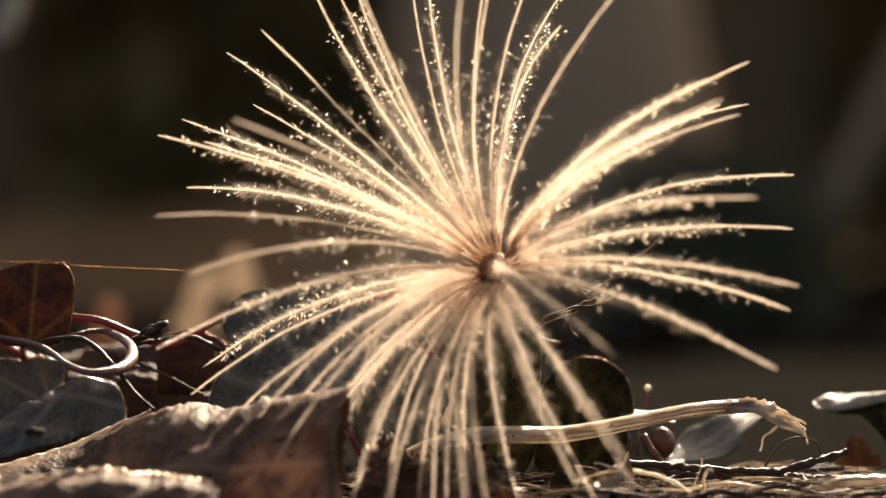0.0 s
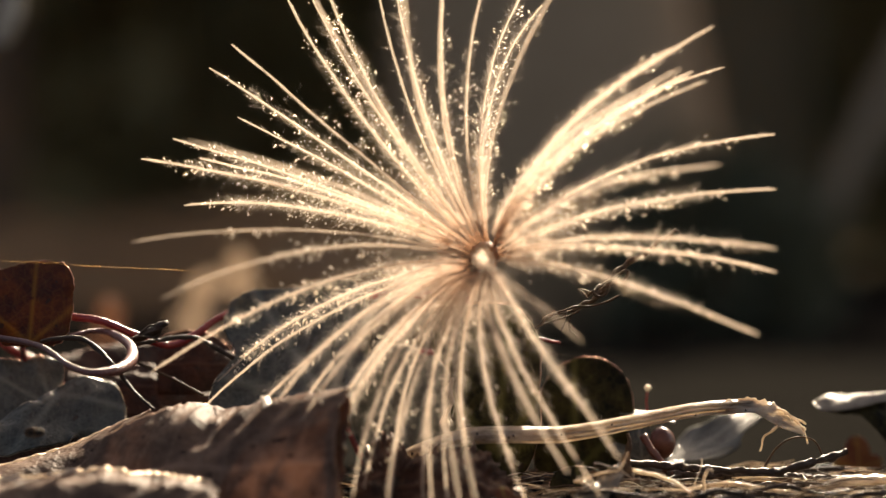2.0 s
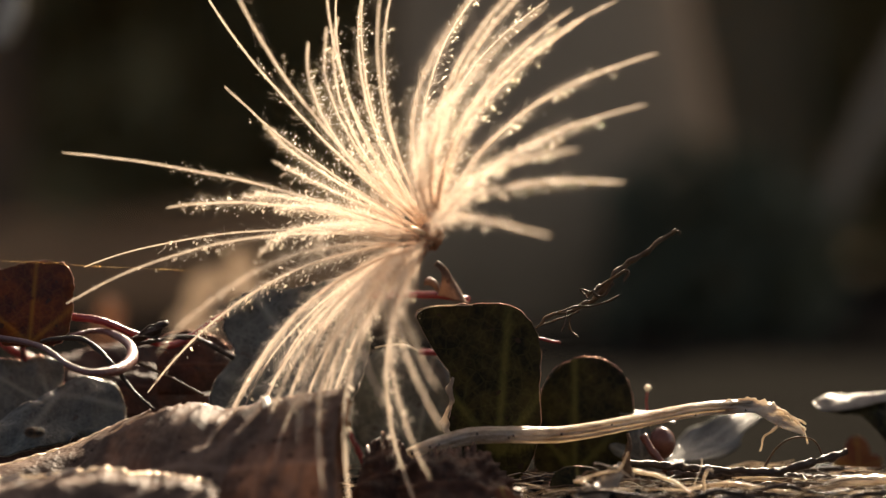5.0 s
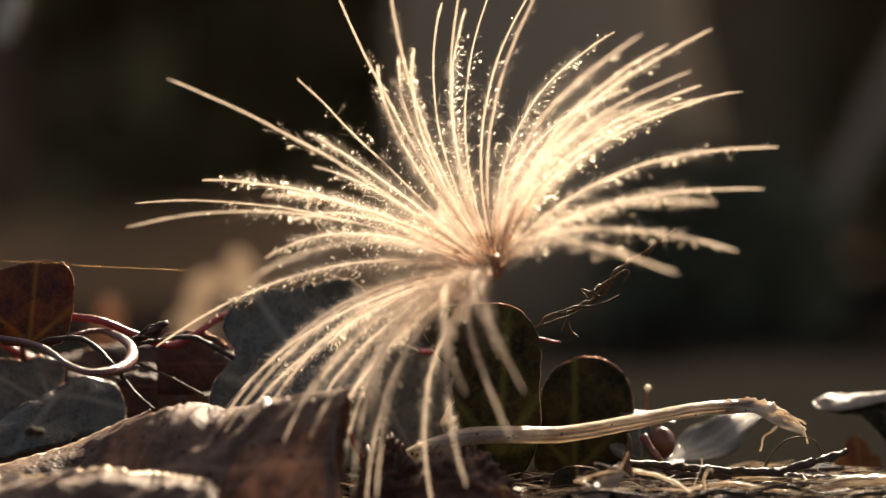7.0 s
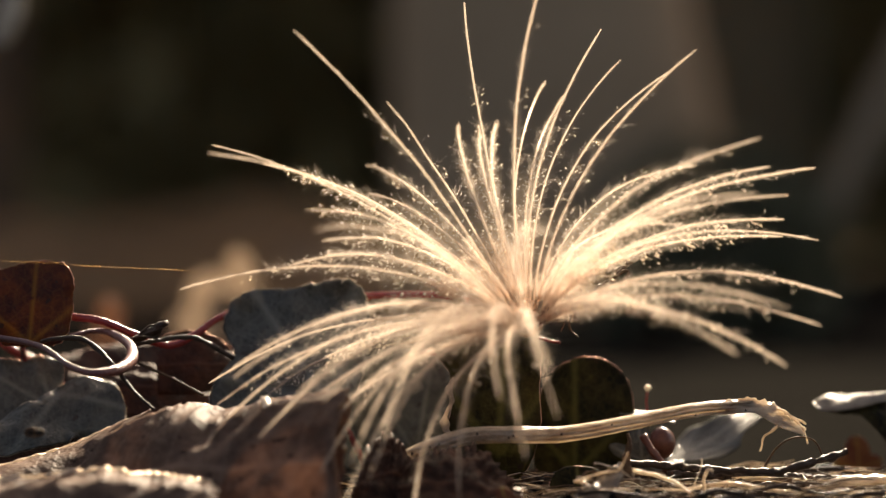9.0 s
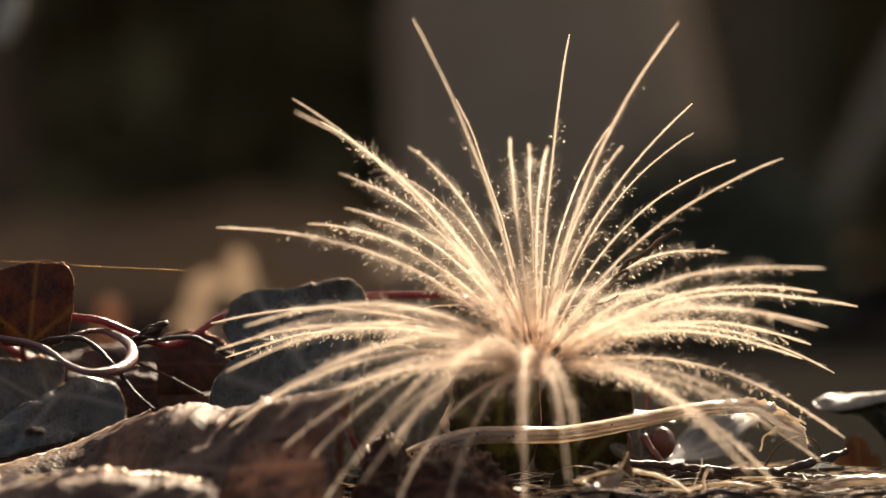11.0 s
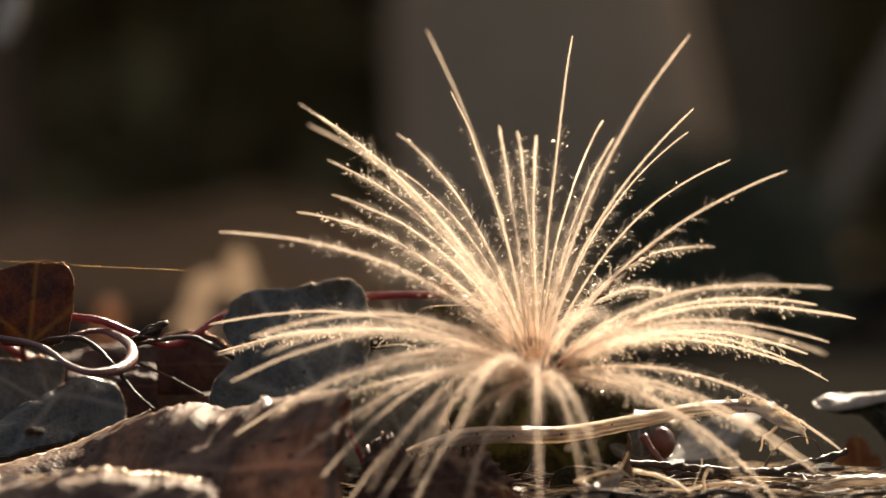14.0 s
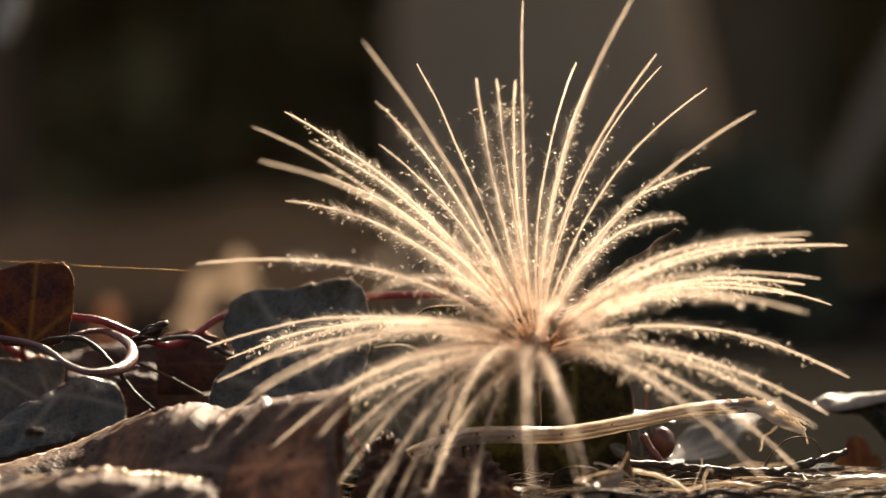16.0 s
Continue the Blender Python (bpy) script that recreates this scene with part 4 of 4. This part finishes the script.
stem("dry_twig", "short upright bark splinter", "twig", [(18.3, 276.0, -0.2), (18.1, 276.0, 1.3), (18.4, 276.0, 2.7), (18.2, 276.0, 3.8)], 0.32, ROOT, "twigs", knobs=0.7, sides=8, taper=[1.2, 1.4, 0.8, 0.4])
ivy("small yellow-green leaf tip among the litter", (6.1, 262.0, -2.3), (5.5, 262.0, -0.3), (0.1, -1, 0.3), IVY_YELLOW, lobes=ROUND, cup=-0.2, seed=71, rings=8, steps=40)
stem("curled_fibre", "pale dry fibre lying across the soil", "fibre", [(18.5, 272.0, 0.5), (20.9, 271.0, 0.0), (22.7, 270.0, -0.7), (24.0, 269.0, -1.7)], 0.2, STRAW, "fibres", knobs=0.4)
stem("curled_fibre", "pale dry fibre lying across the soil", "fibre", [(25.0, 271.0, -1.0), (28.2, 271.0, -0.7), (32.1, 271.0, -1.4), (35.9, 271.0, -1.6)], 0.17, STRAW, "fibres", knobs=0.4)
stem("curled_fibre", "thin pale hair curved upward", "fibre", [(24.0, 271.0, -2.0), (24.5, 271.0, -0.4), (25.1, 272.0, 0.8), (25.2, 272.0, 1.6)], 0.06, STRAW, "fibres", knobs=0.2)
stem("curled_fibre", "white lit hair over the leaf", "fibre", [(-2.9, 283.0, 15.2), (-1.8, 283.0, 16.0), (0.3, 283.0, 16.3), (3.0, 283.0, 16.3)], 0.06, STRAW, "fibres", knobs=0.5)


stem("dry_strip", "pale twisted dry strip hanging at the leaf edge", "strip", [(1.0, 281.0, 9.1), (0.7, 281.0, 7.8), (0.9, 281.0, 6.6), (0.4, 281.0, 5.6), (0.2, 281.0, 4.1), (0.9, 280.0, 3.3)], 0.32, PALE_LEAF, "", knobs=0.9, sides=8, flat=0.4, taper=[0.6, 1.2, 0.8, 1.4, 0.5])
stem("curled_fibre", "white lit hair over the leaf", "fibre", [(-7.0, 289.0, 11.8), (-5.5, 289.0, 12.1), (-4.0, 289.0, 12.1), (-2.5, 289.0, 11.5)], 0.05, STRAW, "fibres", knobs=0.5)
stem("red_stem", "short red stalk beside the leaf edge", "stem", [(9.0, 284.0, 13.0), (10.0, 284.0, 12.9), (11.0, 284.0, 12.6), (11.9, 284.0, 12.5)], 0.16, STEM_RED, "ivy stems", sides=8, knobs=0.3)
broad_leaf("small dark ivy leaf with a red rim in the litter", (13.2, 274.0, -2.5), (0, -1, 0.3), [(0, 58), (40, 62), (80, 54), (140, 50), (180, 45), (230, 50), (290, 52), (325, 60)], [0, 45, -45], (0, -40), IVY_DARK, rim=RIM_LIGHT_RED, cup=-0.1, ripple=0.15, tooth=0.05, seed=83)


# Made-up stem and pale leaf in place of a bright patch of sky.
def sky_gap_leaf():
    d = thing("sky_gap_leaf", "made-up pale leaf on a stem standing in for a bright sky gap, out of focus", "plant")
    part("stalk", mesh_of("stalk", *tube([(-71.6, 420.0, -5.1), (-71.2, 420.0, 25.5), (-69.1, 420.0, 49.2), (-66.5, 420.0, 53.5)], 0.9, taper=[1.2, 1.0, 0.7, 0.4])), ROOT, d)
    part("leaf", mesh_of("leaf", *sheet([(-68.2, 420.0, 53.1), (-67.4, 420.0, 56.9), (-66.1, 420.0, 60.3), (-65.4, 421.0, 62.9)], [(-65.7, 421.0, 52.7), (-64.0, 421.0, 55.3), (-63.4, 421.0, 58.7), (-64.8, 421.0, 62.7)], 0.4, 6.0, 10, 24, bulge=1.0)), SKY_GAP_GREY, d, thick=0.15)


sky_gap_leaf()


# ---- litter on the soil ----
def litter():
    rng = random.Random(12)
    for mat, label, count, rad in ((STRAW, "loose pale straw and grass bits on the soil", 260, 0.05), (TWIG, "loose dark twig and rootlet bits on the soil", 90, 0.2), (ROOT, "loose brown fibres on the soil", 520, 0.06)):
        verts, faces = [], []
        for k in range(count):
            x, y = rng.uniform(6, 50) if rng.random() < 0.8 else rng.uniform(-50, 52), rng.uniform(264, 296)
            z = rise(x, y) + rng.uniform(0.2, 1.3)
            a, ln = rng.gauss(0, 0.5), rng.uniform(2.5, 11)
            d = Vector((math.cos(a), 0.5 * math.sin(a), rng.uniform(-0.12, 0.16))) * ln
            p = Vector((x, y, z))
            v, f = tube([p - d * 0.5, p - d * 0.15 + Vector((rng.gauss(0, 0.5), 0, rng.uniform(-0.3, 0.6))), p + d * 0.2 + Vector((rng.gauss(0, 0.5), 0, rng.uniform(-0.4, 0.4))), p + d * 0.5], rad * rng.uniform(0.6, 1.6), n=9, sides=5, knobs=0.4, seed=k)
            o = len(verts)
            verts += v
            faces += [tuple(i + o for i in q) for q in f]
        ob = part("litter", mesh_of("litter", verts, faces), mat, None)
        tagged(ob, label, "litter", "", "stuff")
    verts, faces = [], []
    for k in range(1500):
        x, y = rng.uniform(-55, 55), rng.uniform(262, 330)
        r = rng.uniform(0.15, 0.7) * (1 if rng.random() < 0.8 else 1.8)
        c, o = Vector((x, y, rise(x, y) + r * 0.3)), len(verts)
        for v in ((1, 0, 0), (-1, 0, 0), (0, 1, 0), (0, -1, 0), (0, 0, 1), (0, 0, -1)):
            verts.append(c + Vector(v) * r * rng.uniform(0.5, 1.2) + Vector((rng.gauss(0, 0.2), rng.gauss(0, 0.2), 0)) * r)
        faces += [tuple(i + o for i in q) for q in ((0, 2, 4), (2, 1, 4), (1, 3, 4), (3, 0, 4), (2, 0, 5), (1, 2, 5), (3, 1, 5), (0, 3, 5))]
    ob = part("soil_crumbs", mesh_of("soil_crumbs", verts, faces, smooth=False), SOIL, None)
    tagged(ob, "dark crumbs of soil and rotted leaf", "crumbs", "", "stuff")


litter()

# ---- the feathery seed pappus: plumes by (azimuth, opening angle, length in mm) about its axis ----
PLUMES_A = [(-176, 63, 35.2), (-163, 52, 35.9), (-151, 96, 32.1), (-158, 113, 33.1), (-157, 79, 33.9), (-142, 92, 31.0),
            (-137, 79, 29.8), (-132, 86, 31.0), (-128, 72, 31.0), (-126, 101, 31.0), (-125, 92, 31.0), (-122, 37, 32.4), (-120, 80, 30.0)]
PLUMES_B = [(-112, 66, 29.7), (-112, 84, 29.0), (-105, 63, 29.5), (-105, 80, 29.0), (-97, 82, 31.0), (-94, 69, 31.7), (-92, 73, 30.0), (-88, 62, 32.0), (-86, 84, 28.0),
            (-85, 52, 32.5), (-76, 76, 28.0), (-66, 54, 30.3), (-62, 65, 29.8), (-55, 50, 31.7), (-55, 58, 30.6), (-46, 30, 33.2), (-19, 60, 32.5)]
PLUMES_C = [(-4, 75, 29.1), (-2, 63, 31.5), (13, 48, 31.5), (13, 82, 29.0), (24, 86, 30.4), (36, 68, 28.3), (38, 53, 30.0), (40, 87, 29.6),
            (42, 80, 27.0), (43, 86, 26.5), (44, 73, 31.6), (46, 68, 28.0), (71, 55, 31.2), (83, 101, 32.3), (83, 114, 31.6), (88, 80, 32.7)]
PLUMES_D = [(97, 62, 31.0), (97, 79, 32.5), (104, 41, 36.1), (109, 91, 32.8), (112, 87, 32.8), (122, 98, 34.6), (125, 60, 33.7), (125, 99, 35.2), (129, 97, 34.7),
            (142, 83, 32.5), (146, 101, 36.3), (151, 99, 30.2), (159, 103, 36.7), (160, 108, 34.6), (166, 86, 35.3), (168, 43, 36.5), (169, 107, 34.3)]


LEAN = Vector((-0.526, 0.314, 0.790)).normalized()


def plume(head, az, opening, length, rng):
    """One feathery bristle: a blunt shaft that leaves the hub's ring near its lean and arches outward, with tufts of barbs along it."""
    a, o = radians(az), radians(opening)
    way = Vector((math.cos(a) * math.sin(o), math.sin(a) * math.sin(o), math.cos(o)))
    tip = way * length
    spread = math.degrees(way.angle(LEAN))
    keep = max(spread - rng.uniform(24, 36), spread * 0.52) / spread
    first = LEAN.slerp(way, keep) * length * 0.52
    start = Vector((math.cos(a) * 1.15, math.sin(a) * 1.15, 0.2))
    side = Vector((rng.gauss(0, 1), rng.gauss(0, 1), rng.gauss(0, 1))) * 0.5
    n, sides = 30, 9
    girth = rng.uniform(0.105, 0.17)
    sparse = spread < 48 or (60 < az < 126 and opening < 88)
    bushy = rng.choice((0.6, 0.8, 1.0, 1.25)) * (0.2 if sparse else 0.7 if -114 < az < -35 else 1.2 if -152 < az < -35 else 1.9 if abs(az) > 155 else 1.1 if 30 < az < 50 else 1.45)
    girth *= 0.8 if sparse else 0.78 if -152 < az < -35 else 1.0
    reach = rng.uniform(0.56, 0.7) if sparse else rng.uniform(0.66, 0.82)
    line, verts, ways = [], [], []
    for k in range(n):
        s = k / (n - 1)
        line.append(start * (1 - s) ** 2 + (first + side) * (2 * s * (1 - s)) + tip * s * s + 0.2 * noise.noise_vector(Vector((s * 5, az, opening))) * s)
    for k, p in enumerate(line):
        s = k / (n - 1)
        d = (line[min(k + 1, n - 1)] - line[max(k - 1, 0)]).normalized()
        x = d.cross(Vector((0.3, 0.2, 1))).normalized()
        y = d.cross(x)
        r = girth * (1.05 - 0.2 * s + 0.14 * noise.noise(Vector((k * 0.9, az, 2))))
        if k == n - 1:
            r *= 0.6
        for j in range(sides):
            g = 2 * math.pi * j / sides
            verts.append(p + (x * math.cos(g) + y * math.sin(g) * 0.75) * r)
            ways.append(tuple(d))
    faces = [(k * sides + j, k * sides + (j + 1) % sides, (k + 1) * sides + (j + 1) % sides, (k + 1) * sides + j) for k in range(n - 1) for j in range(sides)]
    faces.append(tuple(range((n - 1) * sides, n * sides)))
    shaft = part("plume", mesh_of("plume", verts, faces, along=ways), PLUME, head)
    under = (way * way.dot(LEAN) - LEAN).normalized()
    part("fringe", barbs(line, under, girth, bushy, reach, 0.25 if -152 < az < -35 else 1.5, np.random.default_rng(rng.randrange(10 ** 6))), BARB, shaft, "fine silky cream barbs", "stuff")


def unit(v):
    return v / np.linalg.norm(v, axis=1, keepdims=True)


def barbs(line, under, girth, bushy, reach, beaded, rng):
    """The soft fringe of one plume: a close down along the shaft, and wavy hairs in tufts that hang to its outer side and hold beads."""
    pts = np.array([tuple(p) for p in line])
    tufts = int(120 * bushy) + 8
    at = 0.16 + reach * rng.random(tufts) ** 1.2
    size = np.maximum(2, (rng.integers(4, 11, tufts) * (1.1 - at)).astype(int))
    turn = unit(rng.normal(0, 0.75, (tufts, 3)) + np.array(tuple(under)))
    long = rng.uniform(0.35, 1.0, tufts) * (3.2 - 2.3 * at)
    own = np.repeat(np.arange(tufts), size)
    down, veil = int(460 * min(1.0, bushy + 0.15)), int(850 * bushy) + 50
    count, thin_ones = len(own) + down + veil, down + veil
    s = np.concatenate([at[own] + rng.normal(0, 0.01, len(own)), rng.uniform(0.06, 0.97, down), 0.07 + reach * rng.random(veil) ** 1.9])
    s = np.clip(s, 0.05, 0.985)
    k = np.minimum((s * (len(pts) - 1)).astype(int), len(pts) - 2)
    f = (s * (len(pts) - 1) - k)[:, None]
    p, d = pts[k] * (1 - f) + pts[k + 1] * f, unit(pts[k + 1] - pts[k])
    out = np.concatenate([turn[own] + rng.normal(0, 0.5, (len(own), 3)), rng.normal(size=(thin_ones, 3))])
    out = unit(out - d * np.sum(out * d, 1, keepdims=True))
    ln = np.concatenate([long[own] * rng.uniform(0.5, 1.05, len(own)), rng.uniform(0.3, 0.75, down), rng.uniform(0.5, 2.0, veil)])[:, None]
    lean = np.concatenate([rng.uniform(0.5, 1.1, len(own)), rng.uniform(0.2, 0.6, down), rng.uniform(0.2, 0.9, veil)])[:, None]
    way = unit(d * (1.15 - 0.6 * lean) + out * lean)
    wave = rng.normal(0, 0.36, (count, 3))
    q = p + out * girth * 0.6 + way * ln * 0.4
    mid = unit(way + wave)
    e = q + mid * ln * 0.32
    end = unit(way - wave + out * 0.25)
    z = e + end * ln * 0.34
    w = unit(np.cross(way, rng.normal(size=(count, 3)))) * np.concatenate([rng.uniform(0.004, 0.0095, len(own)) * (1.2 - 0.8 * at[own]), np.full(thin_ones, 0.0072)])[:, None]
    verts = np.stack([p - w, p + w, q - w, q + w, e - w * 0.8, e + w * 0.8, z], 1).reshape(-1, 3).tolist()
    ways = np.stack([way, way, way, way, mid, mid, end], 1).reshape(-1, 3)
    faces = [c for i in range(0, 7 * count, 7) for c in ((i, i + 1, i + 3, i + 2), (i + 2, i + 3, i + 5, i + 4), (i + 4, i + 5, i + 6))]
    # Bright beads at the hair ends stand in for glints on the barbs.
    ends = []
    held = np.flatnonzero(rng.random(len(own)) < beaded * np.clip(0.07 + 0.02 / bushy + 0.3 * (at[own] - 0.3), 0.03, 0.33))
    for h in held:
        for i in range(rng.integers(1, 4)):
            ends.append((z[h] + rng.normal(0, 0.09, 3), 0.028 + 0.075 * rng.random() ** 2.5, way[h] * rng.uniform(0.6, 1.8)))
    for c, g, drawn in ends:
        i = len(verts)
        verts += [(c + (np.array(v) + drawn * np.dot(v, drawn)) * g).tolist() for v in ((1, 0, 0), (-1, 0, 0), (0, 1, 0), (0, -1, 0), (0, 0, 1), (0, 0, -1))]
        faces += [tuple(j + i for j in f) for f in ((0, 2, 4), (2, 1, 4), (1, 3, 4), (3, 0, 4), (2, 0, 5), (1, 2, 5), (3, 1, 5), (0, 3, 5))]
    ways = np.concatenate([ways, np.tile((0.0, 0.0, 1.0), (6 * len(ends), 1))])
    me = mesh_of("fringe", verts, faces, along=ways)
    me.materials.append(BARB)
    me.materials.append(BRIGHT_BEAD)
    me.polygons.foreach_set("material_index", [0] * (3 * count) + [1] * (len(faces) - 3 * count))
    return me


def pappus():
    head = thing("seed_pappus", "cream feathery thistle seed pappus of many plumes glowing in sunlight", "seed head")
    rng = random.Random(3)
    verts, faces = [], []
    for i in range(9):
        v = i / 8
        r = 1.25 * math.sin(math.pi * (0.16 + 0.72 * v)) + 0.25
        for j in range(20):
            a = 2 * math.pi * j / 20
            q = r * (1 + 0.07 * math.cos(10 * a))
            verts.append((q * math.cos(a), q * math.sin(a), -0.8 + 2.0 * v))
    faces = [(i * 20 + j, i * 20 + (j + 1) % 20, (i + 1) * 20 + (j + 1) % 20, (i + 1) * 20 + j) for i in range(8) for j in range(20)]
    faces += [tuple(range(19, -1, -1)), tuple(range(160, 180))]
    part("hub", mesh_of("hub", verts, faces), HUB, head, "brown fused base ring")
    part("scar", mesh_of("scar", *tube([(0, 0, 0.8), (0, 0, 2.2), (0, 0, 3.4)], 0.28, n=8, sides=12, taper=[1.0, 1.0, 0.5])), BRIGHT_BEAD, head, "small pale seed scar")
    for az, opening, length in PLUMES_A + PLUMES_B + PLUMES_C + PLUMES_D:
        plume(head, az, opening, length, rng)
    return head


HEAD = pappus()


def motions():
    rows = [
        (0, 5.04, 272, 20.18, 78.7, 7.0, -1.5),
        (0.5, 4.64, 272, 20.54, 79.2, 4.6, -3.9),
        (1, 4.38, 272, 20.96, 80.6, 2.9, -2.8),
        (1.5, 3.77, 272, 21.53, 82.1, 0.1, -3.9),
        (2, 4.07, 272, 21.24, 80.1, 1.4, -6.4),
        (2.5, 4.04, 272, 21.26, 79.4, 1.3, -7.3),
        (3, 2.02, 272, 22.12, 75.4, 0.6, -21.3),
        (3.5, -1.44, 272, 23.35, 79.4, -5.2, -35.4),
        (4, -2.35, 272, 23.75, 79.0, -9.2, -40.4),
        (4.2, -2.43, 272, 23.69, 78.1, -9.6, -40.0),
        (6.3, 3.41, 272, 21.47, 65.2, -3.4, -29.4),
        (6.5, 4.0, 272, 21.05, 63.2, -1.9, -27.4),
        (7, 4.75, 272, 20.14, 60.5, 0.6, -26.2),
        (7.5, 4.85, 272, 20.07, 58.7, 0.3, -28.0),
        (8, 6.58, 272, 16.84, 45.3, 7.5, -30.9),
        (8.5, 7.55, 272, 16.13, 47.5, 10.6, -23.3),
        (9, 8.22, 272, 14.63, 44.7, 14.7, -23.7),
        (9.2, 8.72, 272, 13.44, 42.9, 19.2, -23.2),
        (11.3, 9.16, 272, 10.2, 40.2, 32.7, -20.3),
        (11.5, 9.05, 272, 9.98, 40.9, 32.9, -19.7),
        (12, 9.25, 272, 10.33, 44.2, 32.3, -16.5),
        (12.5, 9.13, 272, 9.87, 42.1, 33.6, -17.6),
        (13, 9.3, 272, 10.27, 45.6, 32.9, -14.7),
        (13.5, 9.14, 272, 10.47, 44.7, 31.5, -17.1),
        (14, 9.13, 272, 9.88, 44.5, 34.5, -14.3),
        (14.5, 9.19, 272, 10.19, 47.0, 35.4, -11.5),
        (15, 9.45, 272, 10.17, 48.5, 34.1, -10.7),
        (15.5, 9.14, 272, 11.2, 54.2, 30.8, -10.7),
        (16, 9.04, 272, 12.46, 55.5, 27.8, -12.8),
    ]
    walk(HEAD, [(t, pose(x * MM, y * MM, z * MM, rx, ry, rz)) for t, x, y, z, rx, ry, rz in rows])


motions()
